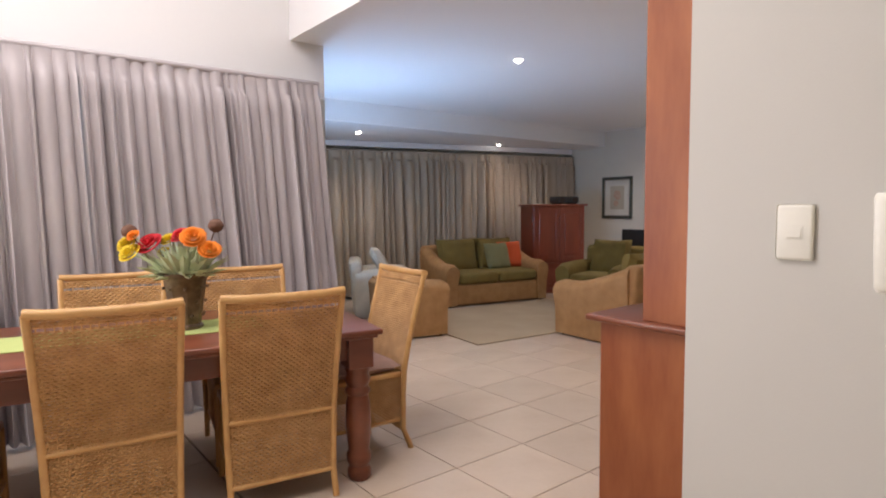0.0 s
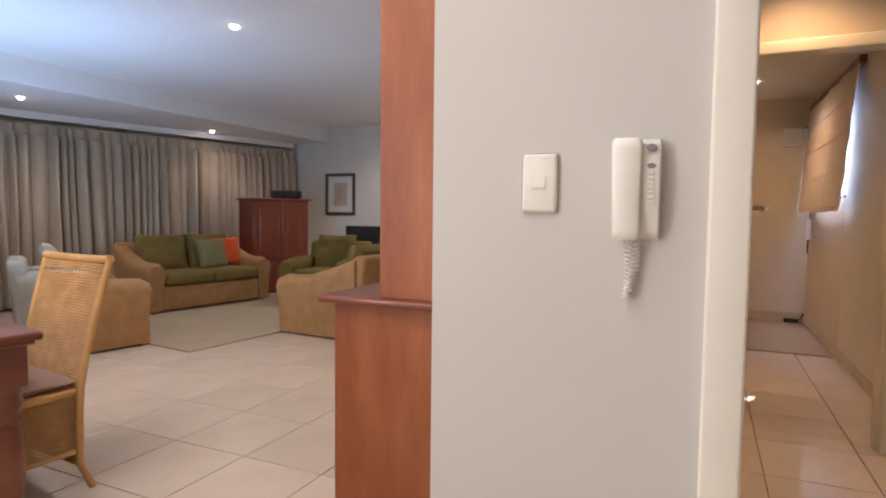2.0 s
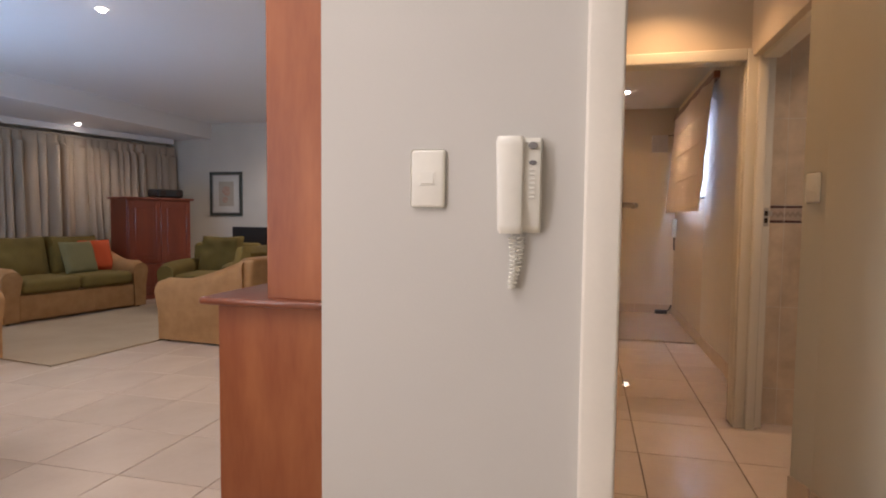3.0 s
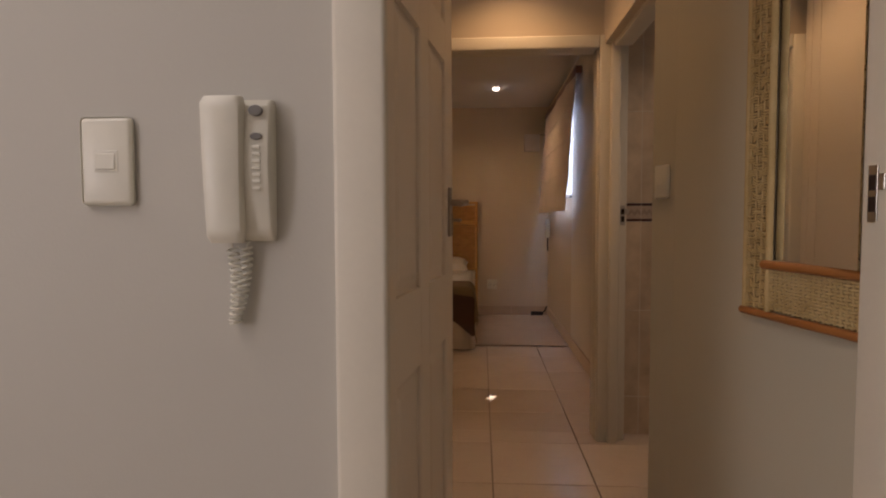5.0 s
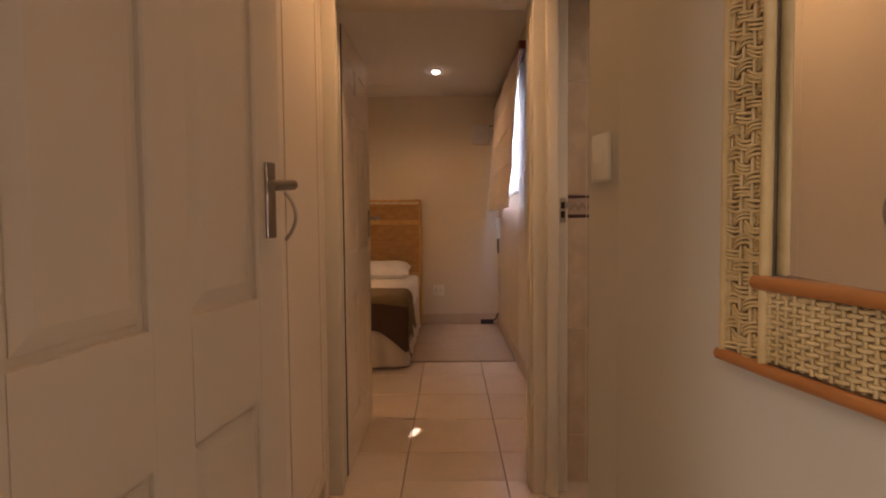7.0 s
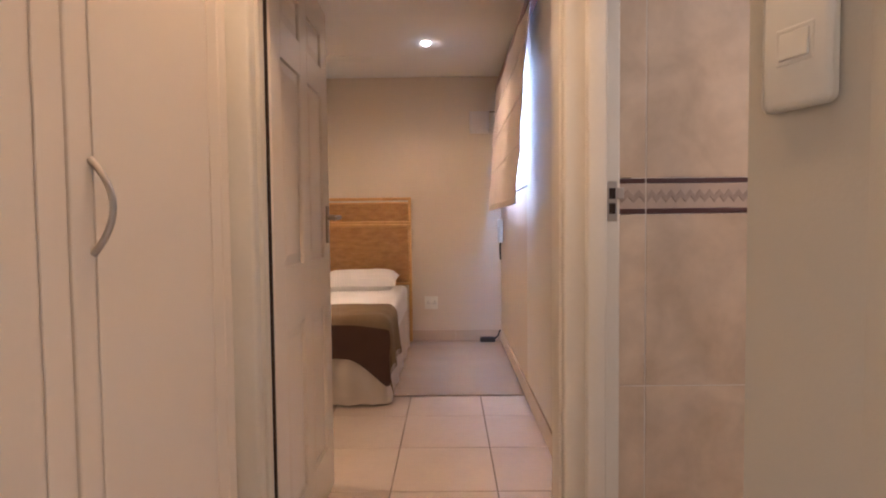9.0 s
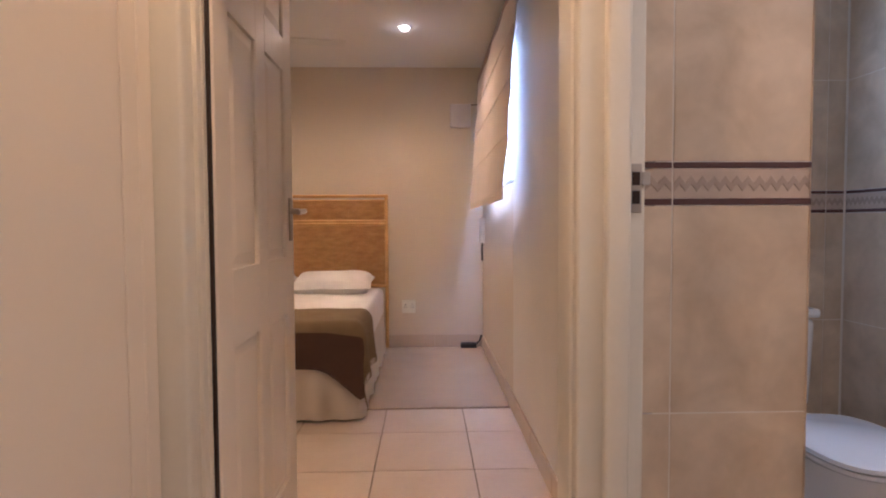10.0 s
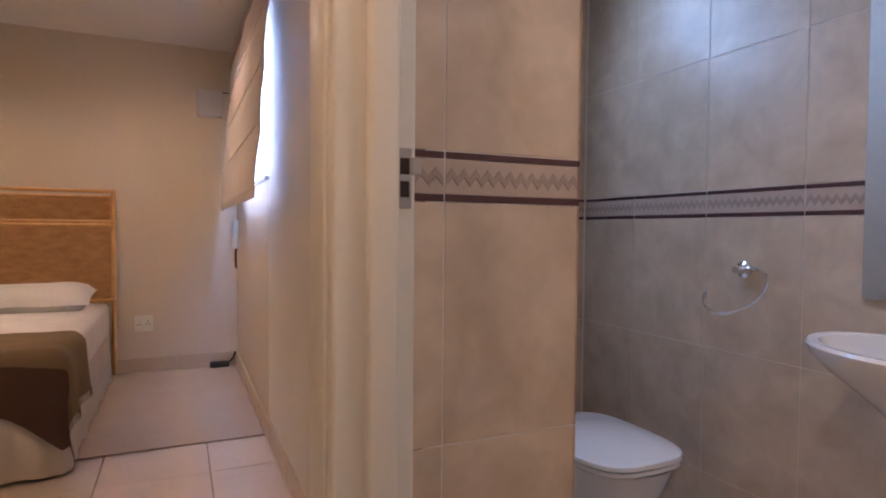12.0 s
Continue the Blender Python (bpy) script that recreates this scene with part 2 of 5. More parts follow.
def tube(bm, pts, r, n=8, closed=False):
    """A round bar through points; r is one radius or one for each point."""
    rs = r if isinstance(r, (list, tuple)) else [r] * len(pts)
    pts = [Vector(p) for p in pts]
    rings, k = [], len(pts)
    prev = None
    for i, p in enumerate(pts):
        if closed:
            d = pts[(i + 1) % k] - pts[i - 1]
        else:
            d = pts[min(i + 1, k - 1)] - pts[max(i - 1, 0)]
        d.normalize()
        if prev is None:
            a = d.orthogonal().normalized()
        else:
            a = (prev - d * prev.dot(d)).normalized()
        prev = a
        b = d.cross(a)
        rings.append([bm.verts.new(p + (a * math.cos(2 * math.pi * j / n) + b * math.sin(2 * math.pi * j / n)) * rs[i]) for j in range(n)])
    for i in range(k if closed else k - 1):
        q = rings[(i + 1) % k]
        for j in range(n):
            bm.faces.new((rings[i][j], rings[i][(j + 1) % n], q[(j + 1) % n], q[j]))
    if not closed:
        bm.faces.new(rings[0][::-1])
        bm.faces.new(rings[-1])
    return [v for ring in rings for v in ring]


def lathe(bm, profile, n=20, at=(0, 0, 0), cap=True):
    """profile: (radius, height) pairs."""
    rings = []
    for r, z in profile:
        rings.append([bm.verts.new((at[0] + r * math.cos(2 * math.pi * j / n), at[1] + r * math.sin(2 * math.pi * j / n), at[2] + z)) for j in range(n)])
    for a, b in zip(rings, rings[1:]):
        for j in range(n):
            bm.faces.new((a[j], a[(j + 1) % n], b[(j + 1) % n], b[j]))
    if cap:
        bm.faces.new(rings[0][::-1])
        bm.faces.new(rings[-1])
    return [v for ring in rings for v in ring]


def part(name, bm, material, parent=None, label="", smooth=False, at=None):
    bmesh.ops.recalc_face_normals(bm, faces=bm.faces)
    me = bpy.data.meshes.new(name)
    bm.to_mesh(me)
    bm.free()
    me.materials.append(M[material] if isinstance(material, str) else material)
    if smooth:
        for p in me.polygons:
            p.use_smooth = True
        me.set_sharp_from_angle(angle=radians(40))
    ob = new(name, me)
    if parent is not None:
        ob.parent = parent
    if at is not None:
        ob.matrix_basis = at
    if label:
        tagged(ob, label=label)
    return ob


def thing(name, label, category, at=None, group="", kind=""):
    ob = new(name)
    if at is not None:
        ob.matrix_basis = at
    return tagged(ob, label, category, group, kind)


def wall_piece(name, x0, x1, y0, y1, z0, z1, material="wall", label="", category="wall"):
    bm = bmesh.new()
    bx(bm, x0, x1, y0, y1, z0, z1)
    ob = part(name, bm, material)
    return tagged(ob, label or "painted plaster wall", category, kind="structure")


def prism(name, pts, z0, z1, material, label, category="wall"):
    bm = bmesh.new()
    a = [bm.verts.new((x, y, z0)) for x, y in pts]
    b = [bm.verts.new((x, y, z1)) for x, y in pts]
    bm.faces.new(a[::-1])
    bm.faces.new(b)
    for i in range(len(pts)):
        j = (i + 1) % len(pts)
        bm.faces.new((a[i], a[j], b[j], b[i]))
    return tagged(part(name, bm, material), label, category, kind="structure")


# ---- large structure ----
CEIL, BCEIL = 2.55, 2.47
prism("ground_slab", [(-1.2, -2.2), (11.2, -2.2), (11.2, 9.8), (-1.2, 9.8)], -0.2, -0.012, "grout", "grey grouted slab under the floor tiles", "floor")

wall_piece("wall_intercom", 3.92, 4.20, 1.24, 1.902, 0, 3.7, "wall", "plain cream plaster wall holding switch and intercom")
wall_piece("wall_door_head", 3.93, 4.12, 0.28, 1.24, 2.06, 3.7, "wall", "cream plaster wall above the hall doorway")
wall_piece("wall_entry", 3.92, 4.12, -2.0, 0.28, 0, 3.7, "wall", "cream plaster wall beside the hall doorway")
wall_piece("wall_cupboard_back", 4.20, 6.04, 1.86, 1.965, 0, CEIL, "wall", "plaster wall behind the hall cupboards")
wall_piece("wall_living_south", 6.14, 10.5, 3.2, 3.3, 0, CEIL, "wall_living", "pale plaster wall of the living room")
wall_piece("wall_east", 10.5, 10.65, 3.2, 9.0, 0, CEIL, "wall_living", "pale plaster end wall of the living room with a picture")
wall_piece("wall_west", -1.1, -1.0, -2.0, 5.3, 0, 3.7, "wall")
wall_piece("wall_south_dining", -1.1, 4.04, -2.1, -2.0, 0, 3.7, "wall")
# dining window wall
wall_piece("wall_dining_window_head", -1.0, 4.42, 5.1, 5.3, 2.15, 3.7, "ceiling", "white plaster wall above the dining curtain")
wall_piece("wall_dining_window_end", 4.2, 4.42, 5.1, 5.3, 0, 2.15, "wall", "white plaster pier at the end of the dining window")
wall_piece("wall_dining_window_sill", -1.0, 4.2, 5.1, 5.3, 0, 0.1, "wall")
wall_piece("wall_bay_west", 4.3, 4.42, 5.3, 9.6, 0, CEIL, "wall_living")
# ceilings
wall_piece("ceiling_living", 4.15, 10.65, 1.965, 7.15, CEIL, CEIL + 0.12, "ceiling", "smooth pale painted living room ceiling", "ceiling")
wall_piece("ceiling_bay", 4.42, 10.5, 7.13, 9.4, 2.31, 2.43, "ceiling", "lowered pale ceiling over the curtains", "ceiling")
wall_piece("beam", 4.42, 10.5, 6.95, 7.13, 2.31, CEIL, "ceiling", "painted bulkhead beam across the living room ceiling", "beam")
wall_piece("wall_lantern_east", 4.15, 4.2, 1.965, 5.1, CEIL + 0.12, 3.7, "ceiling", "white upstand above the edge of the living ceiling")
wall_piece("ceiling_dining", -1.1, 4.2, -2.1, 5.3, 3.7, 3.8, "ceiling", "high white painted dining room ceiling", "ceiling")
# bay window wall, slanted
def slant_wall(name, p, q, thick, z0, z1, material, label):
    p, q = Vector(p), Vector(q)
    d = (q - p).normalized()
    n = Vector((-d.y, d.x))
    return prism(name, [tuple(p), tuple(q), tuple(q + n * thick), tuple(p + n * thick)], z0, z1, material, label)


slant_wall("wall_bay_window", (4.42, 9.25), (10.5, 7.78), 0.15, 0, 2.5, "wall_living", "plaster wall behind the living room curtains")

# White board added so the wall strip above the rail looks lit.
slant_wall("trim", (4.60, 8.95), (10.40, 7.555), 0.03, 2.225, 2.305, "ceiling", "white board added for the lit wall strip above the curtain rail")

# hall
prism("wall_hall_south", [(4.16, 0.22), (5.045, 0.36), (5.165, 0.40), (5.165, 0.12), (5.10, 0.10), (4.16, 0.10)], 0, 2.5, "wall_daylit", "hall wall tinted grey-cream for daylight, holding the wicker mirror")
wall_piece("wall_bath_west", 5.06, 5.16, -1.1, 0.1, 0, 2.5, "wall_hall")
wall_piece("wall_hall_east_right", 6.04, 6.14, 0.285, 0.42, 0, 2.5, "wall_hall", "narrow beige wall between two doorways")
wall_piece("wall_hall_east_head", 6.04, 6.14, 0.42, 1.24, 2.03, 2.5, "wall_hall", "beige wall above the bedroom doorway")
wall_piece("wall_hall_east_left", 6.04, 6.14, 1.24, 3.3, 0, 2.5, "wall_hall")
wall_piece("wall_bath_head", 5.165, 6.04, 0.27, 0.40, 2.03, 2.5, "wall_hall", "beige wall above the bathroom doorway")
wall_piece("ceiling_hall", 4.2, 6.04, -0.1, 1.86, 2.5, 2.6, "ceiling", "white hall ceiling", "ceiling")
# bedroom
wall_piece("wall_bedroom_east", 10.0, 10.1, 0.0, 3.2, 0, 2.5, "wall_hall", "beige bedroom wall behind the bed")
wall_piece("ceiling_bedroom", 6.14, 10.1, 0.22, 3.2, BCEIL, 2.6, "ceiling", "white bedroom ceiling with a downlight", "ceiling")

WX0, WX1, WZ0, WZ1 = 8.21, 9.3, 1.36, 2.25
wall_piece("wall_bedroom_window_left", 6.1285, WX0, 0.07, 0.22, 0, 2.5, "wall_glow", "bedroom wall coloured paler for the glow of the window")
wall_piece("wall_bedroom_window_right", WX1, 10.0, 0.07, 0.22, 0, 2.5, "wall_hall")
wall_piece("wall_bedroom_window_below", WX0, WX1, 0.07, 0.22, 0, WZ0, "wall_hall")
wall_piece("wall_bedroom_window_above", WX0, WX1, 0.07, 0.22, WZ1, 2.5, "wall_hall")
# bathroom
wall_piece("wall_bath_partition", 6.1285, 6.30, -0.13, 0.07, 0, 2.5, "wall_grout", "tiled bathroom partition wall")
wall_piece("wall_bath_north", 6.30, 7.33, -0.03, 0.07, 0, 2.5, "wall_grout", "tiled bathroom wall")
wall_piece("wall_bath_east", 7.34, 7.45, -1.11, 0.07, 0, 2.5, "wall_grout", "tiled bathroom end wall behind the toilet")
wall_piece("wall_bath_south", 5.06, 7.45, -1.22, -1.11, 0, 2.5, "wall_grout", "tiled bathroom wall with washbasin and mirror")
wall_piece("ceiling_bathroom", 5.06, 7.45, -1.22, 0.27, 2.5, 2.6, "ceiling", "white bathroom ceiling", "ceiling")

# ---- floors of tiles ----


def tile_mesh(w, d, cache={}):
    key = (round(w, 3), round(d, 3))
    if key not in cache:
        bm = bmesh.new()
        e = 0.0025
        a = [bm.verts.new(p) for p in ((0, 0, -0.012), (w, 0, -0.012), (w, d, -0.012), (0, d, -0.012))]
        b = [bm.verts.new(p) for p in ((0, 0, -0.0015), (w, 0, -0.0015), (w, d, -0.0015), (0, d, -0.0015))]
        c = [bm.verts.new(p) for p in ((e, e, 0), (w - e, e, 0), (w - e, d - e, 0), (e, d - e, 0))]
        for lo, hi in ((a, b), (b, c)):
            for i in range(4):
                bm.faces.new((lo[i], lo[(i + 1) % 4], hi[(i + 1) % 4], hi[i]))
        bm.faces.new(c)
        me = bpy.data.meshes.new("floor_tile")
        bm.to_mesh(me)
        bm.free()
        me.materials.append(M["tile"])
        cache[key] = me
    return cache[key]


def tile_rects(x0, x1, y0, y1, ox, oy, px, py, gap=0.005):
    for i in range(math.floor((x0 - ox) / px), math.ceil((x1 - ox) / px)):
        for j in range(math.floor((y0 - oy) / py), math.ceil((y1 - oy) / py)):
            a, b = max(x0, ox + i * px + gap / 2), min(x1, ox + (i + 1) * px - gap / 2)
            c, d = max(y0, oy + j * py + gap / 2), min(y1, oy + (j + 1) * py - gap / 2)
            if b - a > 0.02 and d - c > 0.02:
                yield a, b, c, d


def floor_of_parts(name, label, regions, grid):
    root = thing(name, label, "floor", kind="structure")
    for reg in regions:
        for a, b, c, d in tile_rects(*reg, *grid):
            ob = new("floor_tile", tile_mesh(b - a, d - c))
            ob.location = (a, c, 0)
            ob.parent = root


def skirting(name, p, q, label="beige glazed skirting tiles along the wall", h=0.108):
    """Skirting tiles from p to q; they stand out to the left of that way."""
    root = thing(name, label, "skirting", kind="structure")
    p, q = Vector((*p, 0)), Vector((*q, 0))
    L = (q - p).length
    ang = math.atan2(q.y - p.y, q.x - p.x)
    n = max(1, round(L / 0.45))
    for i in range(n):
        bm = bmesh.new()
        bx(bm, 0, L / n - 0.004, 0.0, 0.012, 0.0, h, 0.003)
        part("skirting_tile", bm, "skirt", root, at=Matrix.Translation(p + (q - p) * (i / n)) @ Matrix.Rotation(ang, 4, "Z"))


# ---- doors and frames ----


def panel_door(name, label, width, height, hinge, angle, thick=0.038, handle_side=1, handle_z=1.05):
    """A six panel door; hinge edge at its origin, leaf along local x."""
    at = Matrix.Translation(hinge) @ Matrix.Rotation(radians(angle), 4, "Z")
    root = thing(name, label, "door", at)
    bm = bmesh.new()
    stile, mid = 0.11, 0.10
    rails = [0.0, 0.20, 0.785, 0.98, 1.62, 1.73, height - 0.12, height]
    cols = [(0, stile), (width / 2 - mid / 2, width / 2 + mid / 2), (width - stile, width)]
    t = thick / 2
    for a, b in cols:
        bx(bm, a, b, -t, t, 0, height, 0.004)
    for i in range(0, 8, 2):
        for a, b in ((stile, width / 2 - mid / 2), (width / 2 + mid / 2, width - stile)):
            bx(bm, a - 0.002, b + 0.002, -t, t, rails[i], rails[i + 1], 0.0)
    part("leaf", bm, "door", root)
    for i in range(1, 7, 2):
        for a, b in ((stile, width / 2 - mid / 2), (width / 2 + mid / 2, width - stile)):
            bm = bmesh.new()
            z0, z1 = rails[i], rails[i + 1]
            bx(bm, a - 0.001, b + 0.001, -t + 0.012, t - 0.012, z0 - 0.001, z1 + 0.001)
            for sgn in (-1, 1):
                o = [(a + 0.012, z0 + 0.012), (b - 0.012, z0 + 0.012), (b - 0.012, z1 - 0.012), (a + 0.012, z1 - 0.012)]
                k = 0.038
                n = [(a + k, z0 + k), (b - k, z0 + k), (b - k, z1 - k), (a + k, z1 - k)]
                vo = [bm.verts.new((x, sgn * (t - 0.011), z)) for x, z in o]
                vn = [bm.verts.new((x, sgn * (t - 0.003), z)) for x, z in n]
                for j in range(4):
                    bm.faces.new((vo[j], vo[(j + 1) % 4], vn[(j + 1) % 4], vn[j]))
                bm.faces.new(vn)
            part("panel", bm, "door", root)
    for sgn in (-1, 1):
        bm = bmesh.new()
        bx(bm, width - 0.075, width - 0.035, sgn * t, sgn * (t + 0.006), handle_z - 0.105, handle_z + 0.047, 0.002)
        plate = part("handle_plate", bm, "handle", root, "dull bronze handle plate")
        bm = bmesh.new()
        tube(bm, [(width - 0.055, sgn * (t + 0.004), handle_z), (width - 0.055, sgn * (t + 0.045), handle_z), (width - 0.065, sgn * (t + 0.055), handle_z), (width - 0.150, sgn * (t + 0.050), handle_z - 0.006)], [0.011, 0.010, 0.010, 0.009], 10)
        part("handle_lever", bm, "handle", plate, smooth=True)
    for z in (0.22, height - 0.22):
        bm = bmesh.new()
        tube(bm, [(-0.006, t + 0.004, z - 0.05), (-0.006, t + 0.004, z + 0.05)], 0.007, 8)
        bx(bm, -0.004, 0.0, -t + 0.004, t, z - 0.05, z + 0.05)
        part("hinge", bm, "metal", root, "small steel butt hinge")
    return root


def frame_bars(name, label, bars, material="frame", bevel=0.008):
    root = thing(name, label, "door frame", kind="structure")
    for nm, b in bars:
        bm = bmesh.new()
        bx(bm, *b, bevel, 3)
        part(nm, bm, material, root, smooth=True)
    return root


frame_bars("door_frame_entry", "cream painted frame of the hall doorway", [
    ("casing", (3.895, 3.925, 1.163, 1.246, 0, 2.06)), ("jamb", (3.925, 4.105, 1.222, 1.2395, 0, 2.02)), ("jamb", (3.905, 4.12, 0.28, 0.33, 0, 2.06)), ("head", (3.91, 4.10, 0.33, 1.163, 2.02, 2.06))])
# Dark strip stands in for the shade of the open hinge gap.
gap_shade = frame_bars("door_gap_seal", "dark strip added for the shade in the hall door gap", [("strip", (4.09, 4.106, 1.2035, 1.2215, 0.0, 2.02))], "dark", 0.002)
kp = thing("strike_plate", "steel strike plate on the hall door frame", "strike plate")


def strike(root, at):
    bm = bmesh.new()
    bx(bm, -0.012, 0.012, -0.05, 0.05, 0, 0.002, 0.0005)
    part("plate", bm, "metal", root, at=at)
    for y in (0.020, -0.018):
        bm = bmesh.new()
        bx(bm, -0.008, 0.008, y - 0.014, y + 0.013, 0.0015, 0.003)
        part("slot", bm, "dark", root, "dark recess of the strike plate", at=at)
    bm = bmesh.new()
    bx(bm, 0.012, 0.03, 0.006, 0.034, -0.002, 0.002, 0.001)
    part("lip", bm, "metal", root, at=at)


strike(kp, Matrix.Translation((4.085, 0.331, 1.20)) @ Matrix(((-1, 0, 0, 0), (0, 0, 1, 0), (0, 1, 0, 0), (0, 0, 0, 1))))
frame_bars("door_frame_bedroom", "cream painted frame of the bedroom doorway", [
    ("casing", (6.005, 6.045, 1.205, 1.285, 0, 2.075)), ("casing", (6.006, 6.045, 0.356, 0.425, 0, 2.075)), ("head", (6.005, 6.045, 0.425, 1.205, 2.01, 2.075)),
    ("jamb", (6.045, 6.186, 1.222, 1.239, 0, 2.04)), ("stop", (6.105, 6.14, 1.214, 1.2215, 0, 2.01)), ("casing", (6.1405, 6.186, 1.2395, 1.30, 0, 2.075)), ("jamb", (6.045, 6.16, 0.40, 0.43, 0, 2.04)), ("head", (6.045, 6.16, 0.43, 1.21, 2.015, 2.04))])
# The bedroom hinge gap gets its shade from a dark strip too.
frame_bars("door_gap_seal", "dark strip added for the shade in the bedroom door gap", [("strip", (6.1865, 6.203, 1.2185, 1.233, 0.0, 1.98))], "dark", 0.002)
frame_bars("door_frame_bathroom", "cream painted frame of the bathroom doorway", [
    ("casing", (5.985, 6.03, 0.322, 0.372, 0, 2.06)), ("jamb", (6.03, 6.115, 0.2775, 0.334, 0, 2.05)), ("head", (5.17, 5.985, 0.27, 0.36, 2.01, 2.06)),
    ("jamb", (5.168, 5.20, 0.27, 0.385, 0, 2.01))])
ks = thing("strike_plate", "steel strike plate on the bathroom door frame", "strike plate")
strike(ks, Matrix.Translation((6.029, 0.299, 1.172)) @ Matrix(((0, 0, -1, 0), (-1, 0, 0, 0), (0, 1, 0, 0), (0, 0, 0, 1))))

panel_door("hall_door", "open cream six panel door beside the hall cupboard", 0.765, 2.0, (4.126, 1.232, 0.008), -7.6, handle_z=1.20)
panel_door("bedroom_door", "open cream six panel door at the bedroom doorway", 0.78, 1.98, (6.208, 1.234, 0.008), 0.0, handle_z=1.14)

# ---- hall cupboard ----


def hall_cupboard():
    root = thing("hall_cupboard", "cream built-in hall cupboard with bow handles", "cupboard")
    bm = bmesh.new()
    bx(bm, 4.22, 6.004, 1.285, 1.85, 0.0, 2.44)
    bx(bm, 5.953, 6.004, 1.262, 1.285, 0.0, 2.40, 0.003)
    part("carcass", bm, "door", root)
    xs = [(4.24, 4.80), (4.805, 5.383), (5.388, 5.95)]
    for a, b in xs:
        bm = bmesh.new()
        bx(bm, a, b, 1.262, 1.284, 0.09, 2.40, 0.004, 2)
        d = part("cupboard_door", bm, "door", root)
        bm = bmesh.new()
        for p in ((a + 0.055, a + 0.066, 0.15, 2.34), (b - 0.066, b - 0.055, 0.15, 2.34)):
            bx(bm, p[0], p[1], 1.2585, 1.2625, p[2], p[3], 0.0015)
        for z in (0.15, 2.33):
            bx(bm, a + 0.066, b - 0.066, 1.2585, 1.2625, z, z + 0.011, 0.0015)
        part("moulding", bm, "door", d)
        hx = a + 0.05
        bm = bmesh.new()
        pts = [(hx, 1.262 - 0.034 * math.sin(math.pi * k / 12) ** 0.8 if k not in (0, 12) else 1.262, 1.08 + 0.145 * k / 12) for k in range(13)]
        tube(bm, pts, [0.007] + [0.0055] * 11 + [0.007], 10)
        part("bow_handle", bm, "metal", d, "satin metal bow handle", smooth=True)
    bm = bmesh.new()
    bx(bm, 4.24, 5.98, 1.272, 1.285, 0.0, 0.085, 0.003)
    part("plinth", bm, "skirt", root, "beige tiled plinth")


hall_cupboard()


def wall_switch(name, label, at, h=0.118, w=0.076):
    """A rocker switch; its back is at the origin, it faces local -y."""
    root = thing(name, label, "light switch", at)
    bm = bmesh.new()
    bx(bm, -w / 2, w / 2, -0.0105, 0, -h / 2, h / 2, 0.0085, 4)
    part("plate", bm, "white", root, smooth=True)
    bm = bmesh.new()
    bx(bm, -0.021, 0.021, -0.0113, -0.008, -0.018, 0.018, 0.002, 2)
    part("surround", bm, "white", root)
    bm = bmesh.new()
    vs = bx(bm, -0.016, 0.016, -0.0128, -0.010, -0.013, 0.013, 0.0015, 2)
    for v in vs:
        if v.co.y < -0.0118:
            v.co.y += 0.0012 * (v.co.z / 0.013)
    part("rocker", bm, "white", root)
    return root


def facing(x, y, z, deg):
    """Pose on a wall; deg 0 faces -y, -90 faces -x, 180 faces +y."""
    return Matrix.Translation((x, y, z)) @ Matrix.Rotation(radians(deg), 4, "Z")


wall_switch("light_switch", "cream rocker switch on the wall beside the intercom", facing(3.92, 1.617, 1.252, -90), 0.141, 0.086)
wall_switch("light_switch", "cream rocker switch beside the bathroom doorway", facing(5.105, 0.381, 1.285, 198))


def loft(bm, rings, cap0=True, cap1=True):
    for a, b in zip(rings, rings[1:]):
        n = len(a)
        for j in range(n):
            bm.faces.new((a[j], a[(j + 1) % n], b[(j + 1) % n], b[j]))
    if cap0:
        bm.faces.new(rings[0][::-1])
    if cap1:
        bm.faces.new(rings[-1])


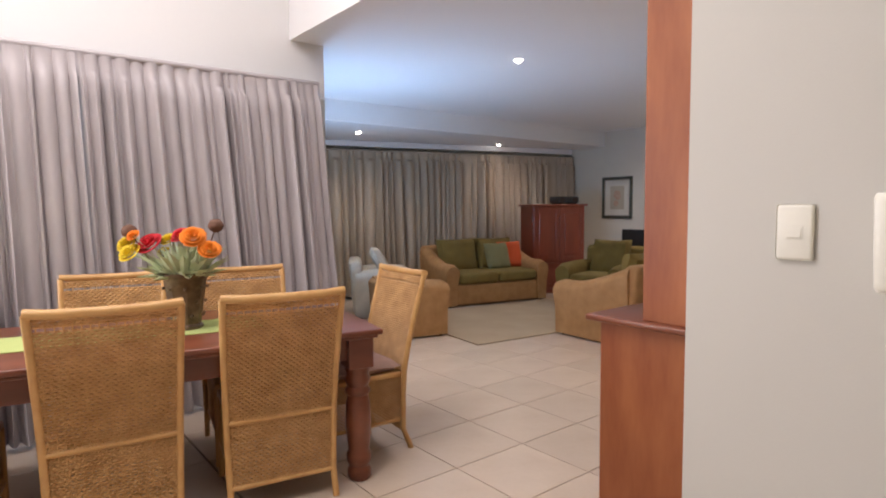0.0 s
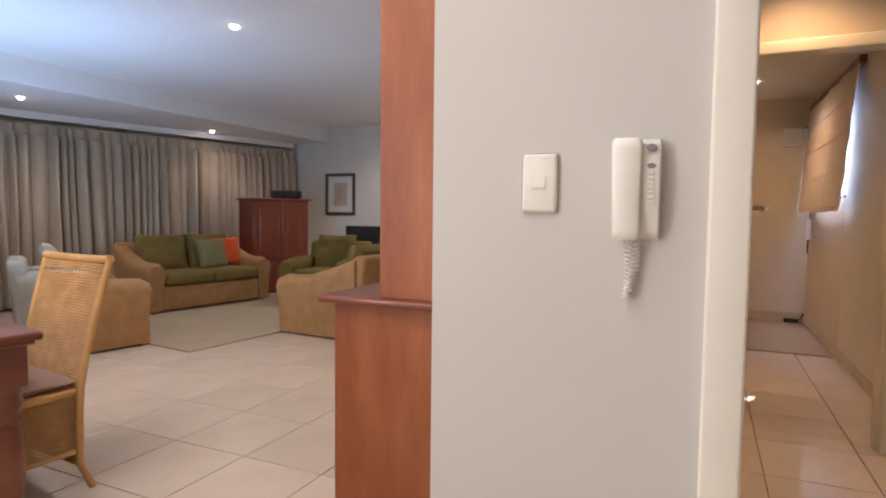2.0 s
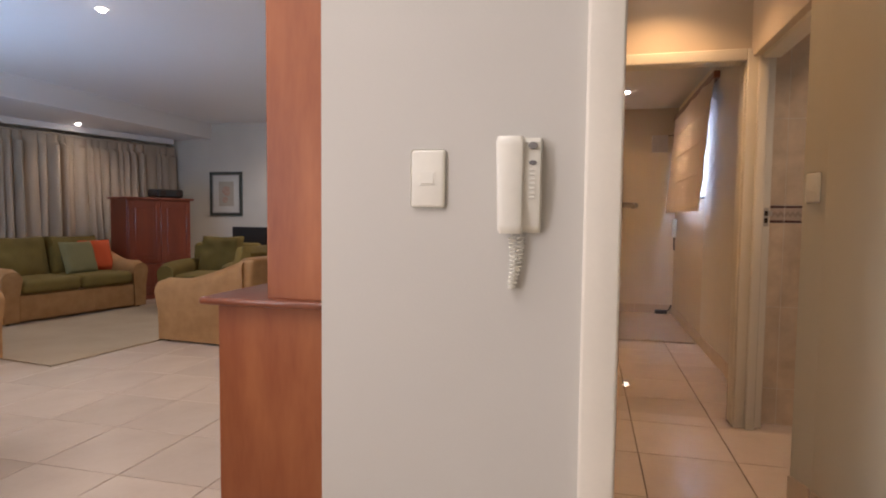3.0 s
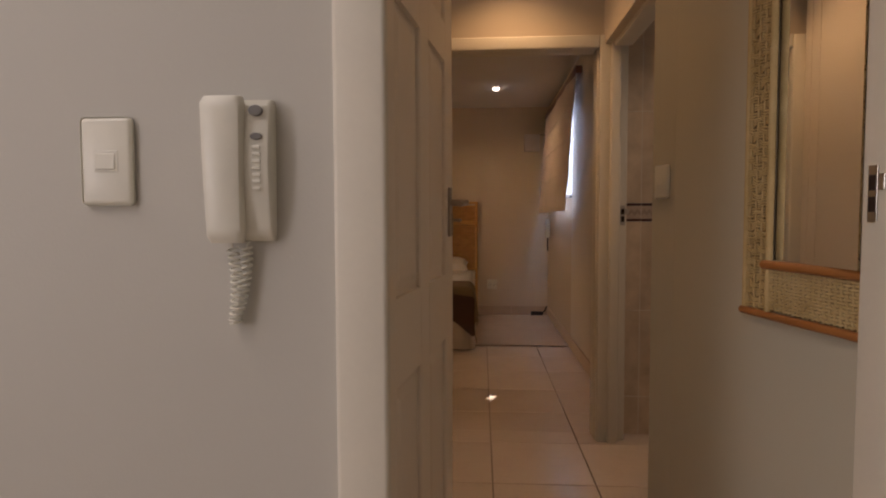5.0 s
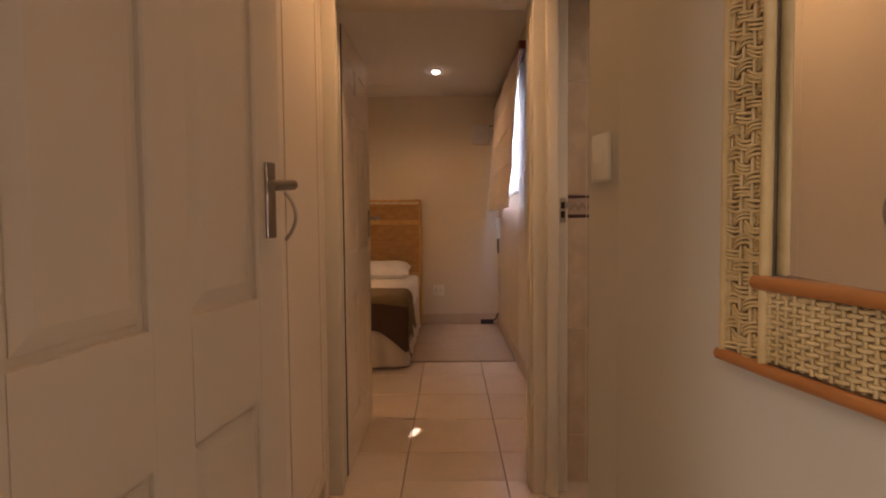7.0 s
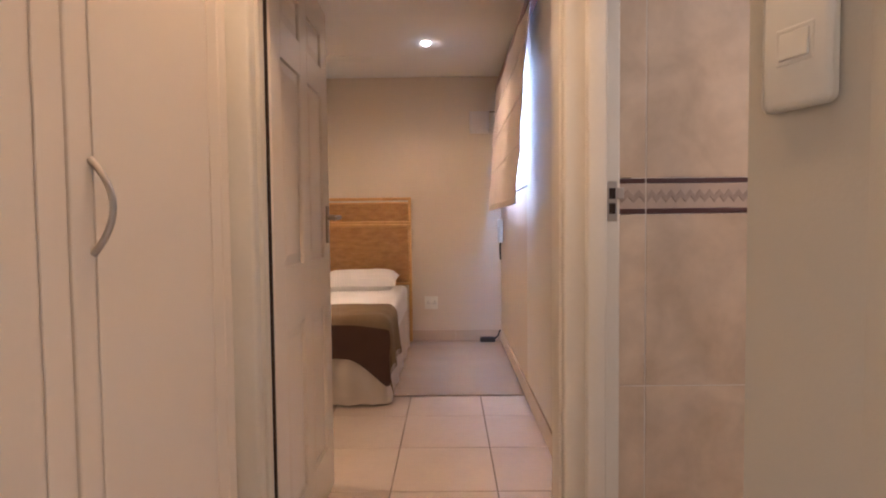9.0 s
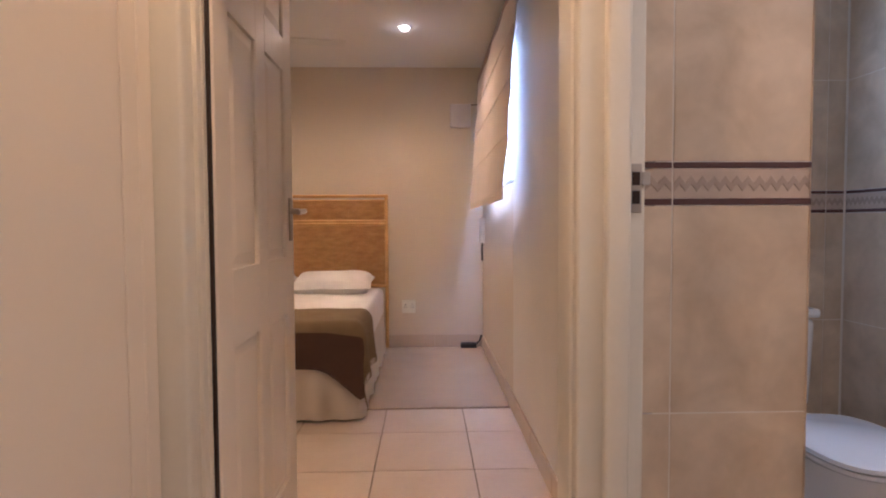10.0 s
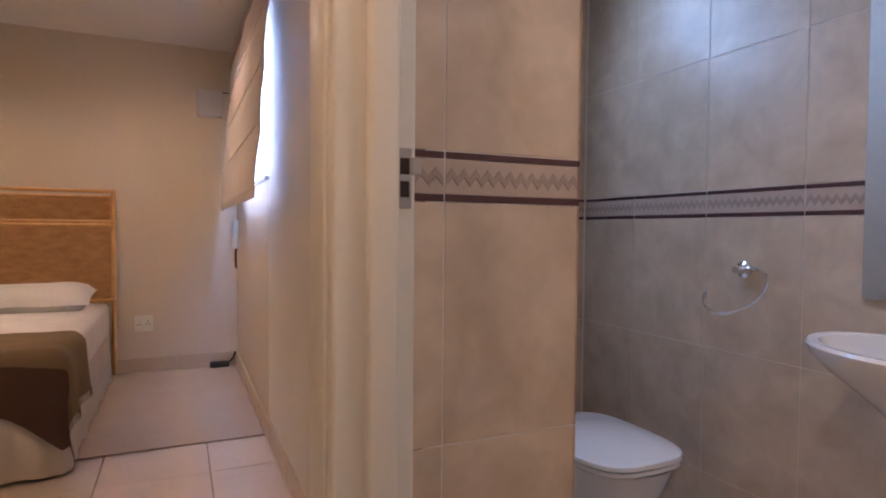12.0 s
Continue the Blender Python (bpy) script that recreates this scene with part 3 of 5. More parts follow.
def intercom():
    root = thing("intercom_phone", "cream intercom handset on the wall beside the hall doorway", "intercom", facing(3.92, 1.380, 1.234, -90) @ Matrix.Diagonal((0.95, 0.95, 0.88, 1)))

    def bowed(name, x0, x1, h, depth, back, top, bottom, r, taper):
        """A moulded slab whose front bows out along its height; back: how far off the wall it starts."""
        bm = bmesh.new()
        rings = []
        n = 20
        for k in range(n + 1):
            f = k / n
            e = min(1.0, (1 - abs(2 * f - 1)) * 9 + 0.35) ** 0.5
            z = h - 2 * h * f
            d = back + (depth - back) * e * (0.80 + 0.20 * math.sin(math.pi * f)) + top * (1 - f) ** 3 + bottom * f ** 3
            a, b = x0 + taper * f + r * (1 - e) * 0.8, x1 - taper * f * 0.4 - r * (1 - e) * 0.8
            ring = [(a, -back), (a, -d + r), (a + r * 0.3, -d + r * 0.3), (a + r, -d), ((a + b) / 2, -d - 0.002), (b - r, -d), (b - r * 0.3, -d + r * 0.3), (b, -d + r), (b, -back)]
            rings.append([bm.verts.new((x, y, z)) for x, y in ring])
        loft(bm, rings)
        return part(name, bm, "white", root, smooth=True)

    bowed("base", -0.050, 0.040, 0.125, 0.038, 0.0, -0.004, -0.010, 0.006, 0.003)
    bowed("handset", -0.069, 0.0, 0.127, 0.054, 0.030, 0.004, 0.0, 0.010, 0.006)
    for z, sx, sz in ((0.102, 0.0115, 0.0095), (0.058, 0.0095, 0.006)):
        bm = bmesh.new()
        lathe(bm, [(1, -0.003), (1, 0.0015), (0.8, 0.0025)], 20)
        for v in bm.verts:
            v.co.x, v.co.y = v.co.x * sx, v.co.y * sz
        part("button", bm, "button", root, "grey oval button", at=Matrix.Translation((0.020, -0.0375, z)) @ Matrix.Rotation(radians(90), 4, "X"))
    for k in range(7):
        bm = bmesh.new()
        bx(bm, 0.013, 0.027, -0.0396, -0.037, 0.036 - k * 0.0118, 0.042 - k * 0.0118, 0.0012, 1)
        part("key", bm, "white", root)
    # coiled cord
    bm = bmesh.new()
    axis = []
    for k in range(41):
        f = k / 40
        ang = math.pi * f * 2
        if f < 0.5:
            p = Vector((-0.030 + 0.006 * math.sin(ang), -0.020, -0.135 - 0.140 * f * 2))
        else:
            p = Vector((-0.030 + 0.022 * math.sin((f - 0.5) * math.pi), -0.014, -0.275 + 0.140 * (f - 0.5) * 2))
        axis.append(p)
    pts, turns = [], 25
    for k in range(turns * 9 + 1):
        f = k / (turns * 9)
        i = min(39, int(f * 40))
        p = axis[i].lerp(axis[i + 1], f * 40 - i)
        a = 2 * math.pi * turns * f
        pts.append(p + Vector((math.cos(a) * 0.0085, math.sin(a) * 0.0085, 0)))
    tube(bm, pts, 0.0022, 5)
    tube(bm, [(-0.035, -0.03, -0.12), (-0.03, -0.022, -0.13), axis[0]], 0.0016, 5)
    tube(bm, [axis[-1], (-0.008, -0.012, -0.13), (0.0, -0.012, -0.122)], 0.0016, 5)
    part("coiled_cord", bm, "white", root, "white coiled cord", smooth=True)


intercom()

# ---- wood post and pedestal ----


def wood_unit():
    root = thing("room_divider", "red-brown wooden pedestal with a tall post against the wall", "room divider")
    bm = bmesh.new()
    bx(bm, 4.38, 4.86, 1.967, 2.535, 0, 0.835, 0.003)
    part("pedestal", bm, "wood", root)
    bm = bmesh.new()
    bx(bm, 4.335, 4.90, 1.967, 2.585, 0.835, 0.862, 0.009, 3)
    part("cap", bm, "wood_dark", root, "dark polished wooden cap", smooth=True)
    bm = bmesh.new()
    bx(bm, 4.38, 4.50, 1.967, 2.335, 0.862, CEIL, 0.003)
    part("post", bm, "wood", root)


wood_unit()

# ---- wicker mirror ----


def weave(bm, w, h, pitch=0.0065, rib=0.02, r=0.0028, amp=0.0028, vertical=False, bulge=0.0, top_open=0.0, shape=None, noise_amp=0.0):
    """Woven strands in the local xz plane, w wide and h high, over round ribs."""
    rng = random.Random(7)
    rows = int((w if vertical else h) / pitch)
    length = h if vertical else w
    nseg = max(4, int(length / rib * 2))
    put = shape or (lambda x, z: (x, 0.0, z))
    for i in range(rows):
        c = (i + 0.5) * pitch
        if top_open and h - top_open < c < h - 0.02 and i % 2:
            continue
        prev = None
        jig = rng.uniform(-1, 1) * noise_amp
        for k in range(nseg + 1):
            s = k * length / nseg
            off = amp * math.cos(math.pi * k + math.pi * (i % 2))
            cc = c + jig + bulge * math.sin(k * math.pi)
            ring = []
            for dz, dy in ((r, 0), (0, -r), (-r, 0), (0, r)):
                x, z = (cc + dz, s) if vertical else (s, cc + dz)
                px, py, pz = put(x, z)
                ring.append(bm.verts.new((px, py + off + dy, pz)))
            if prev:
                for j in range(4):
                    bm.faces.new((prev[j], prev[(j + 1) % 4], ring[(j + 1) % 4], ring[j]))
            prev = ring


def wicker_mirror():
    a = math.atan2(0.14, 0.885)
    at = Matrix.Translation((4.621, 0.306, 0.912)) @ Matrix.Rotation(a + math.pi, 4, "Z")
    # local x runs back towards the doorway, y faces into the wall side
    root = thing("wicker_mirror", "wicker framed mirror on the beige hall wall", "mirror", at)
    Wd, H, B, BB = 0.50, 1.05, 0.095, 0.128
    bm = bmesh.new()
    for x0, x1, z0, z1 in ((0.01, B, 0.01, H - 0.01), (Wd - B, Wd - 0.01, 0.01, H - 0.01), (B, Wd - B, 0.01, BB), (B, Wd - B, H - BB, H - 0.01)):
        bx(bm, x0, x1, 0.004, 0.009, z0, z1)
    part("backing", bm, "wicker_back", root)
    bm = bmesh.new()
    bx(bm, B + 0.002 - Wd / 2, Wd / 2 - B - 0.002, 0.0, 0.004, BB + 0.012, H - BB - 0.012)
    part("mirror_glass", bm, "mirror", root, "clear mirror glass", at=pose(Wd / 2, -0.008, 0, 0, 0, -7.0))
    for x in (0.0, Wd):
        bm = bmesh.new()
        tube(bm, [(x, -0.002, -0.005), (x, -0.002, H + 0.005)], 0.008, 10)
        part("outer_rod", bm, "wicker_pale", root, smooth=True)
    for x in (B, Wd - B):
        bm = bmesh.new()
        tube(bm, [(x, -0.002, -0.003), (x, -0.002, H + 0.003)], 0.009, 10)
        part("inner_rod", bm, "wicker_pale", root, smooth=True)
    for z0, z1 in ((0, BB), (H, H - BB)):
        bm = bmesh.new()
        tube(bm, [(-0.01, -0.004, z0), (0.25 * Wd, -0.005, z0 - 0.001), (0.7 * Wd, -0.004, z0 + 0.001), (Wd + 0.01, -0.004, z0)], 0.0105, 10)
        part("outer_rail", bm, "rod_red", root, "orange-brown cane rail", smooth=True)
        bm = bmesh.new()
        tube(bm, [(B - 0.012, -0.008, z1), (Wd / 2, -0.009, z1 + 0.001), (Wd - B + 0.012, -0.008, z1)], 0.0115, 10)
        part("inner_rail", bm, "rod_red", root, "orange-brown cane rail", smooth=True)
    rng = random.Random(21)
    for x in (0.010, Wd - B + 0.010):
        bm = bmesh.new()
        w = B - 0.020
        for c in (0.0, w / 3, 2 * w / 3, w):
            tube(bm, [(c, 0.0, 0.0), (c, 0.0, H)], 0.003, 6)
        for k in range(int(H / 0.0064)):
            z = 0.008 + k * 0.0064
            lean = 0.006 * math.sin(k * 0.155) + rng.uniform(-0.001, 0.001)
            pts = []
            for q in range(13):
                f = q / 12
                pts.append((f * w, -0.0055 * math.cos(f * 3 * math.pi + math.pi * ((k // 3) % 2)) - 0.001, z + lean * math.sin(f * 3 * math.pi)))
            tube(bm, pts, 0.0027, 5)
        for v in bm.verts:
            v.co.x += x
        tagged(part("woven_side", bm, "wicker_pale", root, smooth=True), kind="stuff")
    for z0 in (0.012, H - BB + 0.012):
        bm = bmesh.new()
        w = Wd - 2 * B - 0.018
        n = int(w / 0.0155)
        st = w / n
        for k in range(n + 1):
            tube(bm, [(k * st, 0.0, 0), (k * st, 0.0, BB - 0.024)], 0.0032, 6)
        rows = int((BB - 0.026) / 0.0078)
        for i in range(rows):
            z = 0.006 + i * 0.0078
            pts = []
            for q in range(n * 4 + 1):
                pts.append((q * st / 4, -0.0050 * math.cos(q * math.pi / 4 + math.pi * (i % 2)), z + rng.uniform(-0.0006, 0.0006)))
            tube(bm, pts, 0.0034, 6)
        for v in bm.verts:
            v.co.x += B + 0.009
            v.co.z += z0
        tagged(part("woven_rail", bm, "wicker_pale", root, smooth=True), kind="stuff")


wicker_mirror()

# ---- bathroom tiling ----
BX = [6.283 + 0.366 * k for k in range(-4, 4)]
BZ = [(0.0, 0.205), (0.208, 0.668), (0.671, 1.138), (1.238, 1.712), (1.715, 2.18), (2.183, 2.498)]


def tiled_face(root, to_world, u0, u1, joints, piece=0.0012):
    """Tiles, border strips and zigzag on one wall face; to_world(u, out, z)."""
    us = [u0] + [j for j in joints if u0 + 0.02 < j < u1 - 0.02] + [u1]

    def slab(name, a, b, z0, z1, t, material):
        bm = bmesh.new()
        bx(bm, a + 0.0015, b - 0.0015, 0.0, t, z0, z1, 0.001)
        for v in bm.verts:
            v.co = Vector(to_world(*v.co))
        part(name, bm, material, root)

    for a, b in zip(us, us[1:]):
        for z0, z1 in BZ:
            slab("wall_tile", a, b, z0, z1, piece, "wall_tile")
        slab("border_tile", a, b, 1.155, 1.221, piece, "band")
        slab("border_strip", a, b, 1.1405, 1.1545, piece + 0.001, "band_dark")
        slab("border_strip", a, b, 1.2225, 1.2355, piece + 0.001, "band_dark")
        bm = bmesh.new()
        n = max(2, round((b - a) / 0.013) // 2 * 2)
        st = (b - a - 0.006) / n
        prev = None
        for k in range(n + 1):
            u = a + 0.003 + k * st
            z = 1.188 + (0.0085 if k % 2 else -0.0085)
            col = [bm.verts.new(to_world(u, o, z + dz)) for o, dz in ((piece, 0.010), (piece + 0.0012, 0.008), (piece + 0.0012, -0.008), (piece, -0.010))]
            if prev:
                for j in range(3):
                    bm.faces.new((prev[j], prev[j + 1], col[j + 1], col[j]))
            prev = col
        part("zigzag_inlay", bm, "zig", root)


tw = thing("wall_bath_partition_tiling", "beige stone tiles with a plum border on the partition", "wall tiles", kind="structure")
tiled_face(tw, lambda u, o, z: (6.129 - o, -u, z), -0.277, 0.137, [-0.18])
tw = thing("wall_bath_partition_end_tiling", "beige stone tiles on the partition end", "wall tiles", kind="structure")
tiled_face(tw, lambda u, o, z: (u, -0.131 - o, z), 6.122, 6.30, [])
tw = thing("wall_bath_south_tiling", "beige stone tiles with a plum border behind the washbasin", "wall tiles", kind="structure")
tiled_face(tw, lambda u, o, z: (u, -1.11 + o, z), 5.16, 7.338, BX)
tw = thing("wall_bath_east_tiling", "beige stone tiles with a plum border behind the toilet", "wall tiles", kind="structure")
tiled_face(tw, lambda u, o, z: (7.339 - o, u, z), -1.10, -0.03, [-1.02, -0.65, -0.28])

# ---- toilet, basin, ring, bathroom mirror ----


def oval(bm, cx, cy, z, rx0, rx1, ry, n=28, power=0.75):
    ring = []
    for k in range(n):
        t = 2 * math.pi * k / n
        c, s_ = math.cos(t), math.sin(t)
        x = math.copysign(abs(c) ** power, c) * (rx1 if c > 0 else rx0)
        y = math.copysign(abs(s_) ** power, s_) * ry
        ring.append(bm.verts.new((cx + x, cy + y, z)))
    return ring


def toilet():
    root = thing("toilet", "white ceramic toilet with closed lid against the tiled wall", "toilet", pose(6.63, -0.63, 0))
    bm = bmesh.new()
    loft(bm, [oval(bm, 0.06, 0, 0.0, 0.20, 0.30, 0.12), oval(bm, 0.06, 0, 0.10, 0.18, 0.30, 0.115), oval(bm, 0.03, 0, 0.24, 0.22, 0.34, 0.14), oval(bm, 0, 0, 0.34, 0.228, 0.40, 0.175), oval(bm, 0, 0, 0.365, 0.236, 0.42, 0.182)])
    part("bowl", bm, "ceramic", root, smooth=True)
    bm = bmesh.new()
    loft(bm, [oval(bm, 0, 0, 0.368, 0.235, 0.24, 0.178, power=0.6), oval(bm, 0, 0, 0.375, 0.242, 0.242, 0.184, power=0.6), oval(bm, 0, 0, 0.386, 0.240, 0.242, 0.183, power=0.6)])
    part("seat", bm, "ceramic", root, smooth=True)
    bm = bmesh.new()
    loft(bm, [oval(bm, 0, 0, 0.389, 0.238, 0.245, 0.183, power=0.6), oval(bm, 0, 0, 0.393, 0.245, 0.247, 0.188, power=0.6), oval(bm, 0, 0, 0.405, 0.242, 0.246, 0.186, power=0.6), oval(bm, 0, 0, 0.412, 0.225, 0.235, 0.172, power=0.6)])
    part("lid", bm, "ceramic", root, smooth=True)
    bm = bmesh.new()
    vs = bx(bm, 0.50, 0.69, -0.225, 0.215, 0.34, 0.71, 0.03, 4)
    for v in vs:
        v.co.y *= 0.9 + 0.1 * (v.co.z - 0.34) / 0.42
    part("cistern", bm, "ceramic", root, smooth=True)
    bm = bmesh.new()
    bx(bm, 0.49, 0.695, -0.234, 0.222, 0.712, 0.75, 0.015, 4)
    part("cistern_lid", bm, "ceramic", root, smooth=True)
    bm = bmesh.new()
    bx(bm, 0.38, 0.66, -0.14, 0.14, 0.0, 0.35, 0.03, 3)
    part("foot", bm, "ceramic", root, smooth=True)
    bm = bmesh.new()
    lathe(bm, [(0.018, 0), (0.018, 0.008), (0.014, 0.010)], 16)
    part("flush_button", bm, "chrome", root, "chrome flush button", at=pose(0.60, 0, 0.75))


toilet()


def basin():
    root = thing("washbasin", "white ceramic washbasin on the tiled bathroom wall", "washbasin", pose(5.835, -1.10, 0))
    bm = bmesh.new()

    def ring(z, rx, ry, n=32):
        out = []
        for k in range(n):
            t = 2 * math.pi * k / n
            y = math.sin(t)
            out.append(bm.verts.new((math.cos(t) * rx, (0.16 + y * ry) if y > 0 else 0.16 + y * min(ry, 0.157), z)))
        return out
    loft(bm, [ring(0.60, 0.05, 0.05), ring(0.685, 0.15, 0.13), ring(0.752, 0.24, 0.205), ring(0.79, 0.275, 0.238), ring(0.812, 0.285, 0.245), ring(0.82, 0.28, 0.24), ring(0.818, 0.255, 0.215), ring(0.79, 0.235, 0.195), ring(0.74, 0.19, 0.15), ring(0.715, 0.10, 0.08)])
    part("bowl", bm, "ceramic", root, smooth=True)
    bm = bmesh.new()
    tube(bm, [(0, 0.16, 0.62), (0, 0.16, 0.45), (0, 0.12, 0.40), (0, 0.02, 0.40)], 0.018, 12)
    part("waste_pipe", bm, "chrome", root, "chrome waste pipe", smooth=True)
    bm = bmesh.new()
    bx(bm, -0.07, 0.07, 0.01, 0.15, 0.02, 0.64, 0.03, 4)
    part("pedestal", bm, "ceramic", root, smooth=True)
    bm = bmesh.new()
    tube(bm, [(0, 0.05, 0.79), (0, 0.05, 0.90), (0, 0.08, 0.925), (0, 0.16, 0.905)], [0.02, 0.016, 0.013, 0.010], 12)
    part("tap", bm, "chrome", root, "chrome mixer tap", smooth=True)


basin()


def towel_ring():
    root = thing("towel_ring", "chrome towel ring on the tiled bathroom wall", "towel ring", pose(6.478, -1.10, 0.962))
    bm = bmesh.new()
    lathe(bm, [(0.028, 0), (0.028, 0.006), (0.016, 0.012), (0.012, 0.035), (0.013, 0.045)], 20)
    part("mount", bm, "chrome", root, at=pose(0, 0, 0, -90), smooth=True)
    bm = bmesh.new()
    R, tilt, t0 = 0.102, radians(44), radians(-28)
    pts = []
    for k in range(25):
        t = t0 + radians(285 * k / 24)
        down = R * math.cos(t0) - R * math.cos(t)
        pts.append((R * math.sin(t0) - R * math.sin(t), 0.040 + down * math.cos(tilt), -down * math.sin(tilt)))
    tube(bm, pts, 0.006, 8)
    part("ring", bm, "chrome", root, smooth=True)


towel_ring()
bath_mirror = thing("bathroom_mirror", "plain frameless mirror above the washbasin", "mirror", pose(0, 0, 0))
bm = bmesh.new()
bx(bm, 5.55, 6.105, -1.099, -1.094, 0.905, 2.0, 0.001)
part("mirror_glass", bm, "mirror", bath_mirror)

# ---- bedroom ----


def bed():
    root = thing("bed", "bed with ivory valance and white linen in the bedroom", "bed", pose(8.05, 1.10, 0))
    L, Wd = 1.86, 1.42
    bm = bmesh.new()
    bx(bm, 0.03, L, 0.03, Wd - 0.03, 0.06, 0.32, 0.02, 2)
    part("base", bm, "valance", root)
    bm = bmesh.new()
    n = 260
    loop = []
    per = [(0, Wd), (0, 0), (L, 0)]
    segs = [(Vector(per[i]), Vector(per[i + 1])) for i in range(2)]
    tot = sum((b - a).length for a, b in segs)
    for k in range(n + 1):
        s_ = k / n * tot
        for a, b in segs:
            if s_ <= (b - a).length + 1e-6:
                p = a + (b - a).normalized() * s_
                nrm = Vector(((b - a).y, -(b - a).x)).normalized() * -1
                break
            s_ -= (b - a).length
        nrm = -nrm if (p + nrm * 0.1 - Vector((L / 2, Wd / 2))).length < (p - Vector((L / 2, Wd / 2))).length else nrm
        w = 0.008 * math.sin(k * 0.55) + 0.006 * math.sin(k * 0.21 + 1)
        loop.append((p, nrm, w))
    cols = []
    for p, nrm, w in loop:
        cols.append([bm.verts.new((*(p + nrm * (o + w * f)), z)) for z, o, f in ((0.33, 0, 0.1), (0.2, 0.006, 0.7), (0.03, 0.014, 1.3), (0.015, 0.012, 1.3))])
    for a, b in zip(cols, cols[1:]):
        for j in range(3):
            bm.faces.new((a[j], a[j + 1], b[j + 1], b[j]))
    part("valance", bm, "valance", root, "gathered ivory valance", smooth=True)
    bm = bmesh.new()
    bx(bm, 0.0, L, 0.0, Wd, 0.30, 0.545, 0.045, 5)
    part("mattress", bm, "linen", root, "mattress under a white sheet", smooth=True)


bed()


def soft_box(bm, sx, sy, sz, n=14, puff=0.5, seed=0, wob=0.01):
    """A cushion: two sheets that meet in a seam."""
    grid = {}
    for side in (1, -1):
        for i in range(n + 1):
            for j in range(n + 1):
                u, v = i / n * 2 - 1, j / n * 2 - 1
                edge = i in (0, n) or j in (0, n)
                if edge and side == -1:
                    grid[side, i, j] = grid[1, i, j]
                    continue
                h = ((1 - u ** 4) * (1 - v ** 4)) ** puff
                inset = 1 - 0.05 * (1 - abs(v)) * abs(u) ** 6 - 0.05 * (1 - abs(u)) * abs(v) ** 6
                z = side * h * sz / 2 + wob * noise.noise(Vector((u * 2 + seed, v * 2, side)))
                grid[side, i, j] = bm.verts.new((u * sx / 2 * inset, v * sy / 2 * inset, z if not edge else wob * noise.noise(Vector((u * 2 + seed, v * 2, 0)))))
    for side in (1, -1):
        for i in range(n):
            for j in range(n):
                q = [grid[side, i, j], grid[side, i + 1, j], grid[side, i + 1, j + 1], grid[side, i, j + 1]]
                if len(set(q)) > 2:
                    bm.faces.new(q if side == 1 else q[::-1])


def cushion(name, label, category, size, at, material, seed=0, puff=0.45):
    root = thing(name, label, category, at)
    bm = bmesh.new()
    soft_box(bm, *size, seed=seed, puff=puff)
    part("cover", bm, material, root, smooth=True)
    return root


cushion("pillow", "plump white pillow on the bed below the headboard", "pillow", (0.44, 0.66, 0.16), pose(9.66, 1.50, 0.615, 0, -8, 0), "linen", 1)
cushion("pillow", "plump white pillow on the bed beside another pillow", "pillow", (0.44, 0.66, 0.16), pose(9.66, 2.16, 0.615, 0, -8, 0), "linen", 4)


def bed_throw():
    root = thing("bed_throw", "olive-brown woven throw hanging over the foot of the bed", "throw", pose(8.05, 1.10, 0))
    Wd, top, endd, sided = 1.42, 0.52, 0.235, 0.27
    na, nb = 34, 70

    def point(i, j):
        a = (top + endd) * i / na
        b = (Wd + sided) * j / nb
        da, db = max(0.0, a - top), max(0.0, b - Wd)
        x = top - min(a, top)
        y = Wd - min(b, Wd)
        hem = 0.012 * math.sin(b * 6) if da else 0.0
        corner = max(0.0, min(1.0, (b - 1.18) / 0.24)) ** 1.5
        hem += 0.16 * corner * max(0.0, 1 - db / sided * 0.5)
        drop = math.hypot(da, db) + hem * (da / endd)
        soft = 0.035
        x -= min(soft, da) * 0.6 + 0.016 * (da / endd) * (1 + math.sin(b * 14 + 1))
        y -= min(soft, db) * 0.6 + 0.016 * (db / sided) * (1 + math.sin(a * 17))
        if not da and not db:
            edge = min(x, y)
            drop = 0.018 * max(0.0, 1 - edge / 0.04) ** 2
        else:
            drop += 0.018
        z = 0.560 - drop + 0.004 * noise.noise(Vector((x * 9, y * 9, 0)))
        return (x, y, z), da, db
    meshes = {"top": bmesh.new(), "end": bmesh.new()}
    grids = {"top": {}, "end": {}}
    for i in range(na):
        for j in range(nb):
            _, da, db = point(i, j)
            # The foot end takes the darker copy of the cloth, coloured for shade.
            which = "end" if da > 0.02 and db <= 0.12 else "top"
            quad = []
            for ii, jj in ((i, j), (i + 1, j), (i + 1, j + 1), (i, j + 1)):
                g = grids[which]
                if (ii, jj) not in g:
                    g[ii, jj] = meshes[which].verts.new(point(ii, jj)[0])
                quad.append(g[ii, jj])
            meshes[which].faces.new(quad)
    part("throw_top", meshes["top"], "throw", root, smooth=True)
    part("throw_end", meshes["end"], "throw_shaded", root, "hanging end with its shade in the dark brown colour", smooth=True)
    bm = bmesh.new()
    for i in range(40):
        (x, y, z), _, _ = point(round(na * i / 39), nb)
        tube(bm, [(x, y, z + 0.006), (x + 0.003 * math.sin(i * 3), y - 0.003, z - 0.035)], 0.0022, 4)
    tagged(part("fringe", bm, "throw", root), kind="stuff")


bed_throw()


